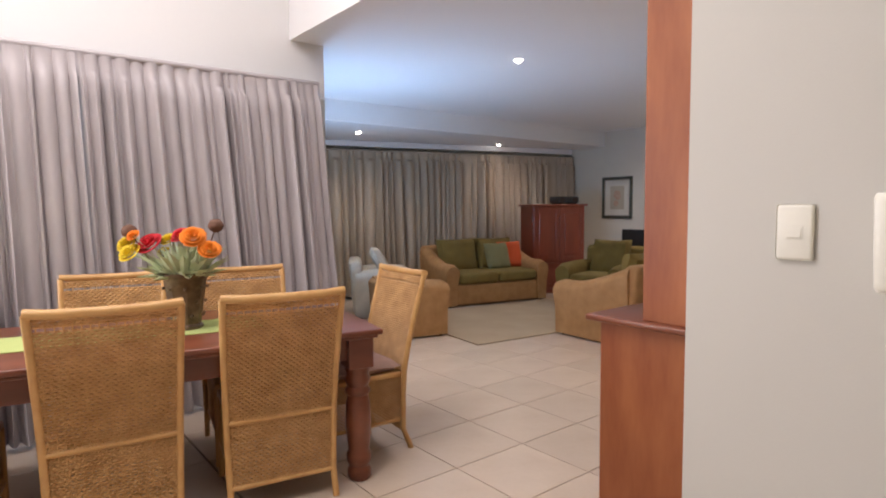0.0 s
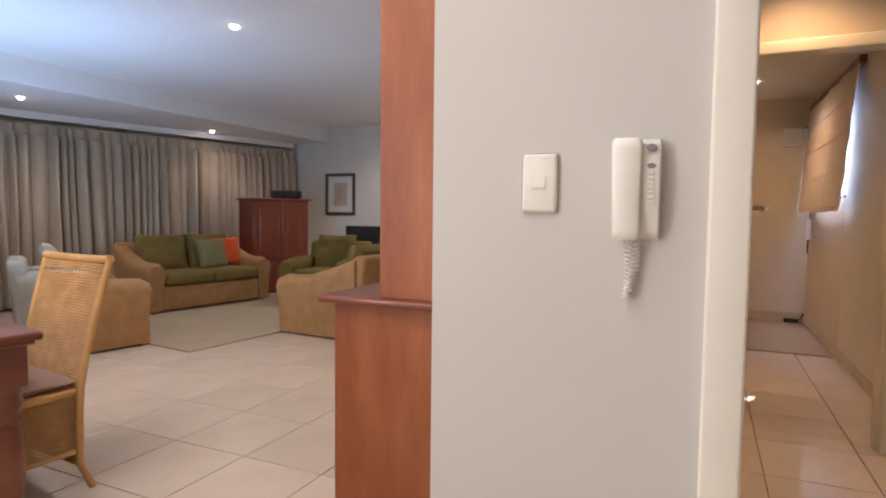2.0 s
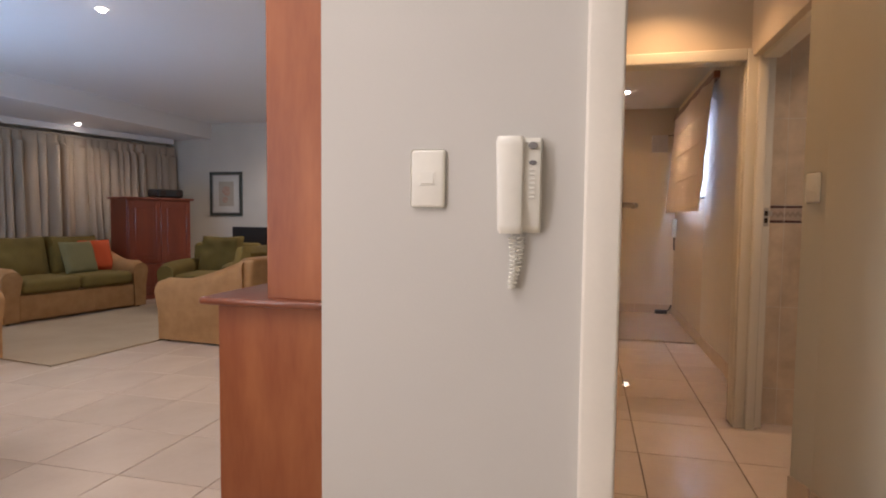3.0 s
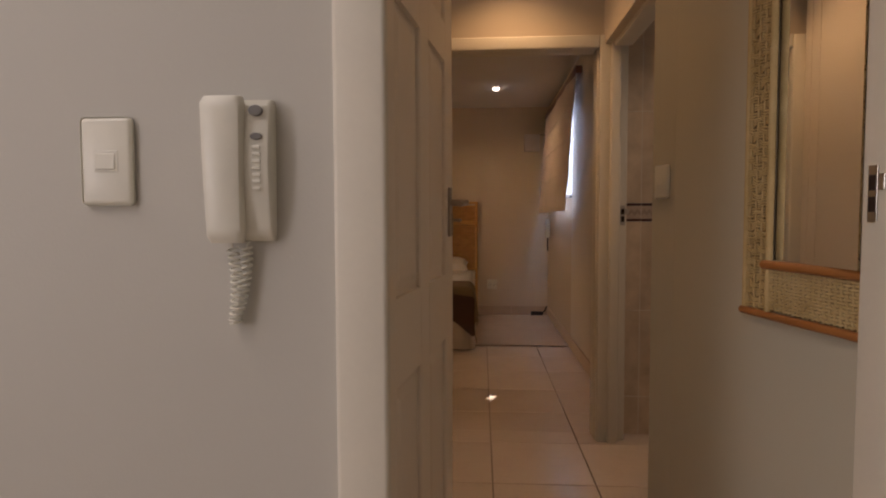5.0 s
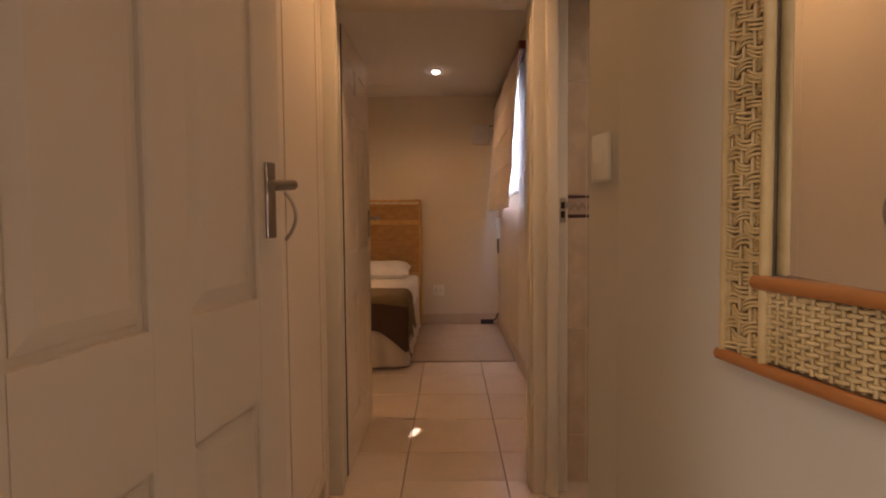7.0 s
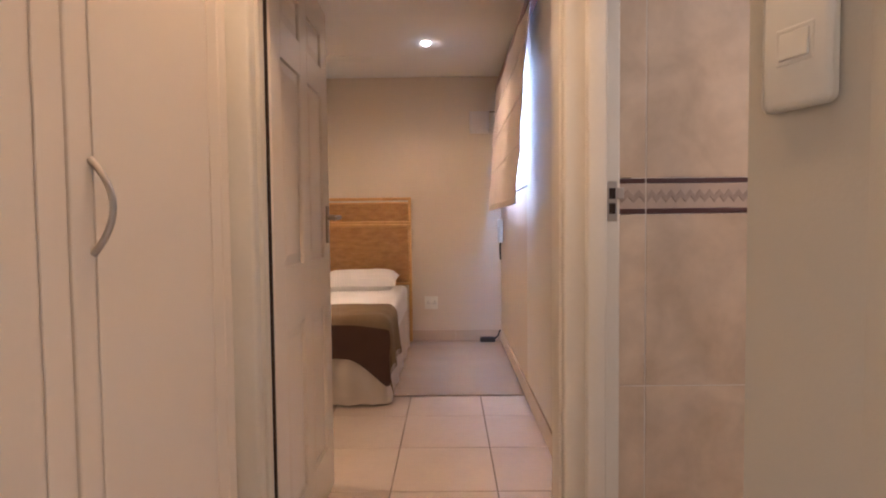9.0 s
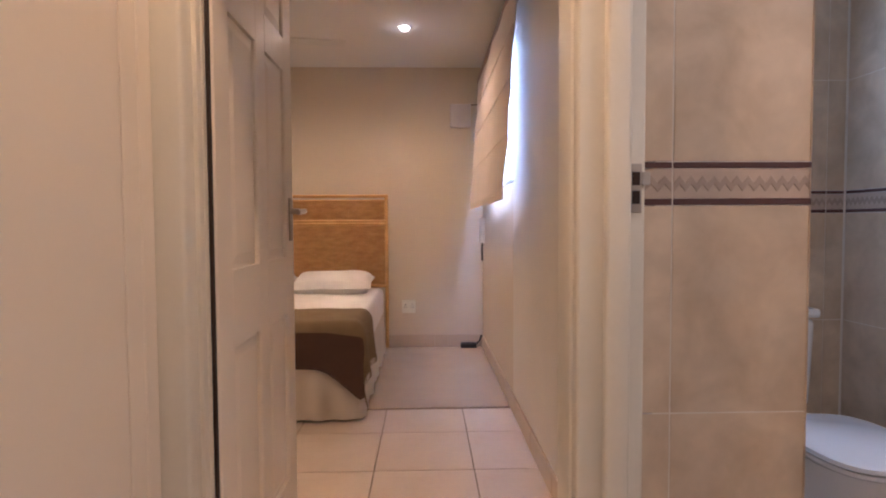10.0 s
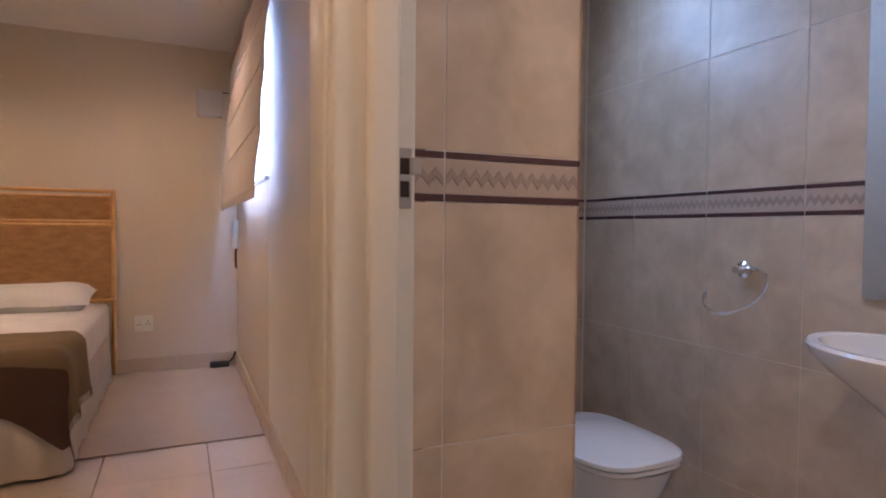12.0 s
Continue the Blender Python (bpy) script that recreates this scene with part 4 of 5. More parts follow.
def headboard():
    root = thing("headboard", "woven rattan headboard standing behind the bed", "headboard", pose(9.955, 1.06, 0))
    Wd = 1.50
    for y in (0.015, Wd - 0.015):
        bm = bmesh.new()
        tube(bm, [(0, y, 0), (0, y, 1.345)], 0.016, 10)
        part("post", bm, "rattan", root, smooth=True)
    for z, nm in ((1.345, "top_rail"), (1.305, "rail"), (1.125, "rail"), (1.10, "rail"), (0.555, "bottom_rail")):
        bm = bmesh.new()
        tube(bm, [(-0.004, 0.0, z), (-0.004, Wd, z)], 0.014 if z != 1.305 else 0.009, 10)
        part(nm, bm, "rattan", root, smooth=True)
    for z0, z1 in ((0.56, 1.09), (1.135, 1.30)):
        bm = bmesh.new()
        bx(bm, 0.0, 0.006, 0.03, Wd - 0.03, z0, z1)
        n = int((z1 - z0) / 0.011)
        for k in range(n):
            z = z0 + (k + 0.5) * 0.011
            tube(bm, [(-0.003, 0.03, z), (-0.003, Wd - 0.03, z)], 0.0042, 5)
        for k in range(int((Wd - 0.08) / 0.022)):
            y = 0.04 + k * 0.022
            for q in range(int((z1 - z0) / 0.022)):
                if (k + q) % 2:
                    bx(bm, -0.009, -0.004, y - 0.003, y + 0.003, z0 + q * 0.022, z0 + q * 0.022 + 0.018)
        tagged(part("woven_panel", bm, "cane_panel", root), kind="stuff")


headboard()
bm = bmesh.new()
bx(bm, 8.24, 9.93, 0.235, 1.09, 0.002, 0.012, 0.003)
tagged(part("bedside_rug", bm, "rug_bed"), "thin taupe rug on the tiles beside the bed", "rug")


def power_socket():
    root = thing("power_socket", "white power socket on the bedroom wall", "socket", facing(10.0, 0.885, 0.366, -90))
    bm = bmesh.new()
    bx(bm, -0.062, 0.062, -0.010, 0, -0.06, 0.06, 0.004, 2)
    part("plate", bm, "white", root, smooth=True)
    for x in (-0.03, 0.03):
        for dx, dz in ((0, 0.016), (-0.010, -0.008), (0.010, -0.008)):
            bm = bmesh.new()
            bx(bm, x + dx - 0.003, x + dx + 0.003, -0.0108, -0.0095, dz - 0.005, dz + 0.005)
            part("pin_hole", bm, "dark", root, "dark pin hole")


power_socket()
ab = thing("alarm_box", "pale plastic box on the bedroom wall beside the blind", "alarm box", facing(10.0, 0.42, 2.045, -90))
bm = bmesh.new()
bx(bm, -0.09, 0.09, -0.05, 0, -0.10, 0.10, 0.006, 2)
part("housing", bm, "alarm", ab)
bm = bmesh.new()
tube(bm, [(0.09, -0.01, 0.098), (0.17, -0.01, 0.098)], 0.004, 6)
part("cable", bm, "dark", ab, "short dark cable")
ph = thing("wall_phone", "small white handset on the bedroom wall below the window", "phone", facing(9.86, 0.22, 1.04, 180))
bm = bmesh.new()
bx(bm, -0.03, 0.03, -0.045, 0, -0.11, 0.11, 0.012, 3)
part("handset", bm, "white", ph, smooth=True)
bm = bmesh.new()
tube(bm, [(0, -0.02, -0.11), (0.012, -0.025, -0.16), (-0.008, -0.022, -0.20), (0.008, -0.022, -0.24), (0, -0.02, -0.26)], 0.008, 8)
part("coiled_cord", bm, "dark", ph, "dark coiled cord", smooth=True)
dv = thing("floor_adaptor", "black adaptor with a cable on the floor in the corner", "adaptor", pose(9.90, 0.34, 0))
bm = bmesh.new()
bx(bm, -0.03, 0.03, -0.05, 0.09, 0.0, 0.055, 0.012, 3)
part("housing", bm, "black", dv, smooth=True)
bm = bmesh.new()
tube(bm, [(0.02, -0.04, 0.03), (0.04, -0.08, 0.06), (0.05, -0.10, 0.11), (0.06, -0.105, 0.10)], 0.008, 8)
part("cable", bm, "black", dv, smooth=True)


def roman_blind():
    root = thing("roman_blind", "cream roman blind hanging in front of the bedroom window", "blind", pose(0, 0, 0))
    bm = bmesh.new()
    bx(bm, 7.70, 9.93, 0.225, 0.275, 2.30, 2.36, 0.006, 2)
    part("rail", bm, "wood_dark", root, "brown wooden blind rail")
    bm = bmesh.new()
    nx, nz = 24, 40
    rows = []
    for i in range(nz + 1):
        f = i / nz
        z = 2.32 - 1.10 * f
        rows.append([])
        for j in range(nx + 1):
            x = 7.72 + 2.14 * j / nx
            y = 0.272 + 0.075 * f ** 1.2 + 0.010 * noise.noise(Vector((x * 2, z * 3, 0))) + 0.006 * abs(math.sin(f * math.pi * 4))
            rows[-1].append(bm.verts.new((x, y, z)))
    for a, b in zip(rows, rows[1:]):
        for j in range(nx):
            bm.faces.new((a[j], a[j + 1], b[j + 1], b[j]))
    bm.normal_update()
    bmesh.ops.solidify(bm, geom=bm.faces[:], thickness=0.004)
    part("fabric", bm, "blind", root, smooth=True)
    for z in (1.26, 1.54, 1.82, 2.08):
        bm = bmesh.new()
        f = (2.32 - z) / 1.10
        y = 0.272 + 0.075 * f ** 1.2 + 0.010
        tube(bm, [(7.725, y, z), (9.855, y, z)], 0.003, 6)
        part("batten", bm, "blind", root)


roman_blind()


def bedroom_window():
    root = thing("window_1", "white steel bedroom window with curled burglar bars", "window", kind="structure")
    x0, x1, z0, z1 = WX0, WX1, WZ0, WZ1

    def bars(nm, b, m_="window_paint"):
        bm = bmesh.new()
        bx(bm, *b, 0.003)
        part(nm, bm, m_, root)
    for b in ((x0, x0 + 0.035, 0.13, 0.17, z0, z1), (x1 - 0.035, x1, 0.13, 0.17, z0, z1)):
        bars("window_frame", b)
    for b in ((x0 + 0.035, x1 - 0.035, 0.13, 0.17, z0, z0 + 0.035), (x0 + 0.035, x1 - 0.035, 0.13, 0.17, z1 - 0.035, z1)):
        bars("window_frame", b)
    bars("mullion", (8.70, 8.73, 0.13, 0.17, z0 + 0.035, z1 - 0.035))
    bars("transom", (x0 + 0.035, 8.70, 0.13, 0.17, 1.92, 1.945))
    bars("window_sill", (x0 - 0.02, x1 + 0.02, 0.19, 0.245, z0 - 0.02, z0))
    for a, b in ((x0 + 0.035, 8.70), (8.73, x1 - 0.035)):
        bm = bmesh.new()
        bx(bm, a, b, 0.148, 0.152, z0 + 0.035, z1 - 0.035)
        p = part("pane", bm, "glass", root)
        p.visible_shadow = False
    x = x0 + 0.16
    while x < x1 - 0.05:
        bm = bmesh.new()
        tube(bm, [(x, 0.185, z0), (x, 0.185, z1)], 0.005, 6)
        part("burglar_bar", bm, "window_paint", root)
        bm = bmesh.new()
        pts = [(x + 0.05 + (0.045 - 0.0035 * k) * math.cos(k * 0.7), 0.185, 1.62 + (0.045 - 0.0035 * k) * math.sin(k * 0.7)) for k in range(11)]
        tube(bm, pts, 0.004, 5)
        part("scroll", bm, "window_paint", root)
        x += 0.13
    bm = bmesh.new()
    tube(bm, [(x0 + 0.05, 0.19, 1.60), (x0 + 0.05, 0.215, 1.60), (x0 + 0.10, 0.225, 1.59)], 0.006, 6)
    part("window_catch", bm, "window_paint", root)


bedroom_window()


def downlight(x, y, z, label, r=0.034):
    root = thing("downlight", label, "ceiling light", pose(x, y, z), group="recessed ceiling downlights")
    bm = bmesh.new()
    lathe(bm, [(r, 0.0), (r + 0.012, -0.004), (r + 0.012, 0.0), (r, 0.03)], 24, cap=False)
    part("trim_ring", bm, "window_paint", root, smooth=True)
    bm = bmesh.new()
    lathe(bm, [(r * 0.9, 0.0), (r * 0.85, -0.010), (r * 0.6, -0.020), (r * 0.2, -0.025)], 24)
    p = part("bulb", bm, "lamp", root)
    p.visible_shadow = False


downlight(5.91, 4.5, CEIL, "lit round downlight in the living room ceiling")
downlight(6.22, 7.66, 2.31, "lit round downlight in the lowered ceiling before the curtains")
downlight(8.8, 7.72, 2.31, "lit round downlight in the lowered ceiling before the curtains")
downlight(8.96, 0.87, BCEIL, "lit round downlight in the bedroom ceiling")
downlight(5.72, 0.82, 2.5, "lit round downlight in the hall ceiling")


def ceiling_fan():
    root = thing("ceiling_fan", "white ceiling fan with flat blades in the bedroom", "ceiling fan", pose(8.55, 1.85, BCEIL, 0, 0, 12))
    bm = bmesh.new()
    lathe(bm, [(0.012, -0.16), (0.012, 0.0)], 12)
    part("downrod", bm, "window_paint", root)
    bm = bmesh.new()
    lathe(bm, [(0.05, -0.24), (0.09, -0.22), (0.10, -0.19), (0.08, -0.16), (0.03, -0.15)], 24)
    part("motor", bm, "window_paint", root, smooth=True)
    for k in range(4):
        bm = bmesh.new()
        bx(bm, 0.17, 0.62, -0.06, 0.06, -0.205, -0.199, 0.002)
        bx(bm, 0.07, 0.20, -0.02, 0.02, -0.210, -0.205, 0.001)
        part("blade", bm, "window_paint", root, at=pose(0, 0, 0, 0, 0, 90 * k))


ceiling_fan()

# ---- curtains ----


def curtain(name, label, p, q, z0, z1, material, seed, pleats, depth=0.045, flare=0.0, rail_r=0.018, parts=2):
    p, q = Vector(p), Vector(q)
    L = (q - p).length
    d = (q - p).normalized()
    nrm = Vector((d.y, -d.x))
    root = thing(name, label, "curtain")
    rng = random.Random(seed)
    cuts = [0] + [L * k / parts for k in range(1, parts)] + [L]
    for c0, c1 in zip(cuts, cuts[1:]):
        n = int((c1 - c0) / 0.012)
        # uneven pleats
        pos, s_ = [], 0.0
        while s_ < c1 - c0:
            w = rng.uniform(0.45, 1.6) * L / pleats
            pos.append((s_, w, rng.uniform(0.45, 1.4)))
            s_ += w
        cols = []
        zs = [z1, z1 - 0.02, z1 - 0.10, z1 - 0.14, z1 - 0.25, z1 - 0.45, (z0 + z1) * 0.55, (z0 + z1) * 0.4, (z0 + z1) * 0.2, z0]
        bm = bmesh.new()
        for k in range(n + 1):
            s_ = (c1 - c0) * k / n
            st, w, amp = next((a for a in reversed(pos) if a[0] <= s_ + 1e-9), pos[0])
            ph = (s_ - st) / w
            wave = max(0.0, math.sin(ph * math.pi)) ** (0.55 + 0.5 * (amp - 0.55)) if 0 <= ph <= 1 else 0
            col = []
            for z in zs:
                f = (z1 - z) / (z1 - z0)
                a = depth * amp * (0.30 if f < 0.06 else 0.7 + 0.5 * f)
                sway = 0.012 * math.sin(s_ * 5 + f * 2.5 + seed) * f * 2
                u = c0 + s_ + sway + flare * f * (c0 + s_) / L
                o = wave * a + 0.01 * math.sin(s_ * 3.1 + seed)
                pt = p + d * u + nrm * o
                col.append(bm.verts.new((pt.x, pt.y, z)))
            cols.append(col)
        for a, b in zip(cols, cols[1:]):
            for j in range(len(zs) - 1):
                bm.faces.new((a[j], a[j + 1], b[j + 1], b[j]))
        part("curtain_panel", bm, material, root, smooth=True)
    bm = bmesh.new()
    a, b = p + nrm * 0.0, q + nrm * 0.0
    tube(bm, [(a.x, a.y, z1 + 0.012), (b.x, b.y, z1 + 0.012)], rail_r, 10)
    part("rail", bm, material, root, "fabric covered curtain rail", smooth=True)


curtain("dining_curtain", "closed grey taupe pleated curtain across the dining window", (1.25, 5.02), (4.33, 5.02), 0.03, 2.23, "curtain", 3, 50, depth=0.085, flare=0.16)
curtain("bay_curtain", "closed taupe pleated curtain across the living room bay", (4.6, 9.02), (10.46, 7.61), 0.03, 2.16, "curtain_far", 8, 46, depth=0.125, parts=3)

# ---- dining ----
TR = Matrix.Translation((2.805, 4.02, 0)) @ Matrix.Rotation(radians(-11), 4, "Z")


def dining_table():
    root = thing("dining_table", "dark red wooden dining table with turned legs", "table", TR)
    hx, hy = 1.10, 0.48
    bm = bmesh.new()
    bx(bm, -hx, hx, -hy, hy, 0.722, 0.75, 0.010, 3)
    part("tabletop", bm, "wood_dark", root, smooth=True)
    bm = bmesh.new()
    bx(bm, -hx + 0.02, hx - 0.02, -hy + 0.02, hy - 0.02, 0.705, 0.722, 0.006, 2)
    part("under_moulding", bm, "wood_dark", root)
    for b in ((-hx + 0.14, hx - 0.14, -hy + 0.07, -hy + 0.09), (-hx + 0.14, hx - 0.14, hy - 0.09, hy - 0.07), (-hx + 0.08, -hx + 0.10, -hy + 0.14, hy - 0.14), (hx - 0.10, hx - 0.08, -hy + 0.14, hy - 0.14)):
        bm = bmesh.new()
        bx(bm, *b, 0.60, 0.705, 0.003)
        part("apron", bm, "wood_dark", root)
    for sx in (-1, 1):
        for sy in (-1, 1):
            bm = bmesh.new()
            bx(bm, -0.062, 0.062, -0.062, 0.062, 0.56, 0.705, 0.003)
            lathe(bm, [(r * 1.35, z) for r, z in ((0.034, 0.0), (0.043, 0.02), (0.043, 0.05), (0.036, 0.07), (0.045, 0.10), (0.045, 0.13), (0.038, 0.15), (0.044, 0.22), (0.046, 0.30), (0.043, 0.38), (0.037, 0.42), (0.045, 0.435), (0.045, 0.45), (0.038, 0.465), (0.047, 0.50), (0.040, 0.53), (0.046, 0.55), (0.046, 0.56))], 20)
            part("leg", bm, "wood_dark", root, at=pose(sx * (hx - 0.10), sy * (hy - 0.10), 0), smooth=True)


dining_table()
runner = thing("table_runner", "lime green cloth runner on the dining table", "table runner", TR)
bm = bmesh.new()
bx(bm, -0.95, 0.62, -0.17, 0.17, 0.7505, 0.754, 0.001)
part("cloth", bm, "runner", runner)


def dining_chair(at):
    """Origin on the floor below the back; the seat runs to local +y; the back leans to -y."""
    root = thing("dining_chair", "honey rattan dining chair with woven back and pink seat pad", "chair", at, group="chairs round the table")
    w0, w1, H = 0.226, 0.249, 0.958

    def rake(z):
        return 0.0 if z < 0.40 else -0.135 * ((z - 0.40) / 0.565) ** 1.25

    for s_ in (-1, 1):
        bm = bmesh.new()
        pts = [(s_ * w0, 0.02 - 0.05 * max(0, 1 - z / 0.12) + rake(z), z) for z in (0, 0.06, 0.12, 0.3, 0.45, 0.6, 0.75, 0.88, H)]
        pts = [(s_ * (w0 + (w1 - w0) * p[2] / H), p[1], p[2]) for p in pts]
        tube(bm, pts, 0.015, 10)
        part("back_leg", bm, "rattan", root, smooth=True)
        bm = bmesh.new()
        tube(bm, [(s_ * 0.215, 0.44, 0), (s_ * 0.215, 0.43, 0.41)], 0.015, 10)
        part("front_leg", bm, "rattan", root, smooth=True)
        bm = bmesh.new()
        tube(bm, [(s_ * 0.215, 0.02, 0.17), (s_ * 0.215, 0.43, 0.17)], 0.011, 8)
        part("side_rail", bm, "rattan", root, smooth=True)
        bm = bmesh.new()
        weave(bm, 0.40, 0.24, pitch=0.0085, rib=0.022, r=0.0036, amp=0.0035)
        for v in bm.verts:
            v.co = Vector((s_ * 0.215 + v.co.y, 0.025 + v.co.x, 0.175 + v.co.z))
        tagged(part("side_weave", bm, "wicker", root, smooth=True), kind="stuff")
    bm = bmesh.new()
    ty = 0.02 + rake(H)
    tube(bm, [(-w1 - 0.006, ty, H + 0.006), (-0.17, ty - 0.012, H), (0, ty - 0.018, H - 0.002), (0.17, ty - 0.012, H), (w1 + 0.006, ty, H + 0.006)], 0.019, 12)
    part("top_rail", bm, "rattan", root, smooth=True)
    for z in (0.405, 0.115):
        bm = bmesh.new()
        tube(bm, [(-w0, 0.02 + rake(z) - 0.004, z), (w0, 0.02 + rake(z) - 0.004, z)], 0.012, 10)
        part("back_rail", bm, "rattan", root, smooth=True)
    bm = bmesh.new()
    tube(bm, [(-0.215, 0.43, 0.17), (0.215, 0.43, 0.17)], 0.011, 8)
    part("front_rail", bm, "rattan", root, smooth=True)

    def shape(x, z):
        zz = z + 0.125
        f = zz / H
        return ((x - 0.21) * (1.03 + 0.10 * f), 0.02 + rake(zz) - 0.012 * math.sin(math.pi * (x / 0.42)) * f, zz)
    bm = bmesh.new()
    weave(bm, 0.42, H - 0.14, pitch=0.0115, rib=0.0246, r=0.0056, amp=0.0052, top_open=0.055, shape=shape)
    for k in range(17):
        x = 0.013 + k * 0.0246
        tube(bm, [shape(x, z) for z in (0, 0.2, 0.4, 0.55, 0.68, H - 0.14)], 0.0026, 5)
    tagged(part("woven_back", bm, "wicker", root, smooth=True), kind="stuff")
    bm = bmesh.new()
    weave(bm, 0.42, 0.24, pitch=0.0085, rib=0.022, r=0.0036, amp=0.0035)
    for v in bm.verts:
        v.co = Vector((v.co.x - 0.21, 0.432 + v.co.y, 0.175 + v.co.z))
    tagged(part("front_weave", bm, "wicker", root, smooth=True), kind="stuff")
    bm = bmesh.new()
    bx(bm, -0.225, 0.225, 0.015, 0.455, 0.405, 0.435, 0.01, 3)
    part("seat_frame", bm, "rattan", root, smooth=True)
    bm = bmesh.new()
    soft_box(bm, 0.43, 0.43, 0.075, puff=0.3)
    part("seat_pad", bm, "pink_fab", root, "dusty pink seat pad", at=pose(0, 0.235, 0.466), smooth=True)
    return root


def chair_pose(u, v, turn):
    return TR @ pose(u, v, 0, 0, 0, turn)


first_chair = dining_chair(chair_pose(0.62, -0.47, 0))
for u, v, turn in ((-0.03, -0.47, 2), (-0.68, -0.47, 0), (0.62, 0.53, 180), (-0.05, 0.53, 179), (-0.82, 0.53, 181), (1.32, 0.05, 96), (-1.30, 0.0, -90)):
    copy_thing(first_chair, chair_pose(u, v, turn))


def flower_vase():
    root = thing("flower_vase", "brown carved vase filled with bright ranunculus flowers", "flower vase", TR @ pose(0.275, 0.0, 0.754) @ Matrix.Diagonal((1.2, 1.2, 1.1, 1)))
    bm = bmesh.new()
    prof = [(0.062, 0.0), (0.062, 0.014), (0.054, 0.022), (0.056, 0.034), (0.070, 0.14), (0.080, 0.215), (0.090, 0.228), (0.092, 0.245), (0.080, 0.243)]
    lathe(bm, prof, 8)
    for k in range(8):
        a = 2 * math.pi * k / 8
        for z in (0.06, 0.12, 0.18):
            r = 0.064 + (z - 0.04) * 0.12
            c = Vector((r * math.cos(a + z * 4), r * math.sin(a + z * 4), z))
            bmesh.ops.create_icosphere(bm, subdivisions=1, radius=0.008, matrix=Matrix.Translation(c))
    part("vase", bm, "vase", root, smooth=True)
    rng = random.Random(5)
    cr = (TR.to_3x3().inverted() @ Vector((0.78, -0.62, 0))).normalized()
    heads = [(-0.220, 0.372, "yellow", 0.034), (-0.190, 0.336, "yellow", 0.036), (-0.174, 0.410, "orange_p", 0.022), (-0.128, 0.374, "red", 0.042), (-0.070, 0.390, "yellow", 0.026), (-0.015, 0.408, "red", 0.034),
             (0.062, 0.404, "orange_p", 0.038), (0.117, 0.350, "orange_p", 0.034), (-0.10, 0.335, "yellow", 0.020), (0.09, 0.33, "yellow", 0.018)]
    for u, h, colour, r in heads:
        r *= 1.22
        v_ = rng.uniform(-0.07, 0.07)
        c = cr * u * 1.08 + Vector((-cr.y, cr.x, 0)) * v_ + Vector((0, 0, h))
        face = (Vector((c.x, c.y, 0)).normalized() * 0.5 + TR.to_3x3().inverted() @ Vector((-0.5, -0.7, 0)) + Vector((0, 0, 0.9))).normalized()
        turn = face.to_track_quat("Z", "Y").to_matrix().to_4x4()
        bm = bmesh.new()
        base = Vector((c.x * 0.25, c.y * 0.25, 0.22))
        tube(bm, [base, base.lerp(c, 0.6) + Vector((0, 0, 0.01)), c - face * r * 0.3], 0.003, 6)
        part("stem", bm, "stem", root, "pale green stem")
        bm = bmesh.new()
        for layer in range(5):
            n = 3 + layer * 3
            rr = r * (0.08 + 0.17 * layer)
            for k in range(n):
                a = 2 * math.pi * (k + 0.4 * layer) / n + rng.uniform(-0.15, 0.15)
                o = Vector((math.cos(a) * rr, math.sin(a) * rr, r * (0.38 - 0.035 * layer * layer)))
                m = Matrix.Translation(c) @ turn @ Matrix.Translation(o) @ Matrix.Rotation(a, 4, "Z") @ Matrix.Rotation(radians(5 + 15 * layer), 4, "Y") @ Matrix.Diagonal((0.22, 1.0, 1.0, 1))
                bmesh.ops.create_icosphere(bm, subdivisions=2, radius=r * (0.24 + 0.035 * layer), matrix=m)
        part("flower", bm, colour, root, smooth=True)
    for k in range(230):
        a = rng.uniform(0, 2 * math.pi)
        rr = rng.uniform(0.02, 0.19)
        tip = Vector((math.cos(a) * rr, math.sin(a) * rr, rng.uniform(0.26, 0.40) - rr * 0.25))
        base = Vector((tip.x * 0.3, tip.y * 0.3, 0.22))
        bm = bmesh.new()
        side = Vector((-math.sin(a), math.cos(a), 0)) * rng.uniform(0.010, 0.020)
        mid = base.lerp(tip, 0.55) + Vector((0, 0, 0.015))
        v0, v1, v2, v3 = bm.verts.new(base), bm.verts.new(mid + side), bm.verts.new(tip), bm.verts.new(mid - side)
        bm.faces.new((v0, v1, v2, v3))
        part("leaf", bm, "stem", root)
    for u, h in ((-0.215, 0.425), (0.13, 0.446)):
        c = cr * u + Vector((0, 0, h))
        bm = bmesh.new()
        tube(bm, [(c.x * 0.25, c.y * 0.25, 0.22), (c.x * 0.7, c.y * 0.7, 0.32), c], 0.003, 6)
        part("stem", bm, "bulb", root, "dry brown stem")
        bm = bmesh.new()
        bmesh.ops.create_icosphere(bm, subdivisions=3, radius=0.03, matrix=Matrix.Translation(c))
        for v in bm.verts:
            v.co = c + (v.co - c) * (1 + 0.12 * noise.noise(v.co * 90))
        part("seed_head", bm, "bulb", root, "round brown seed head", smooth=True)


flower_vase()

# ---- living room furniture ----


def arm_profile(t):
    """Height of an arm along its length; t is 0 at the front and 1 at the back."""
    return 0.575 + 0.20 * max(0.0, (t - 0.30) / 0.70) ** 1.3


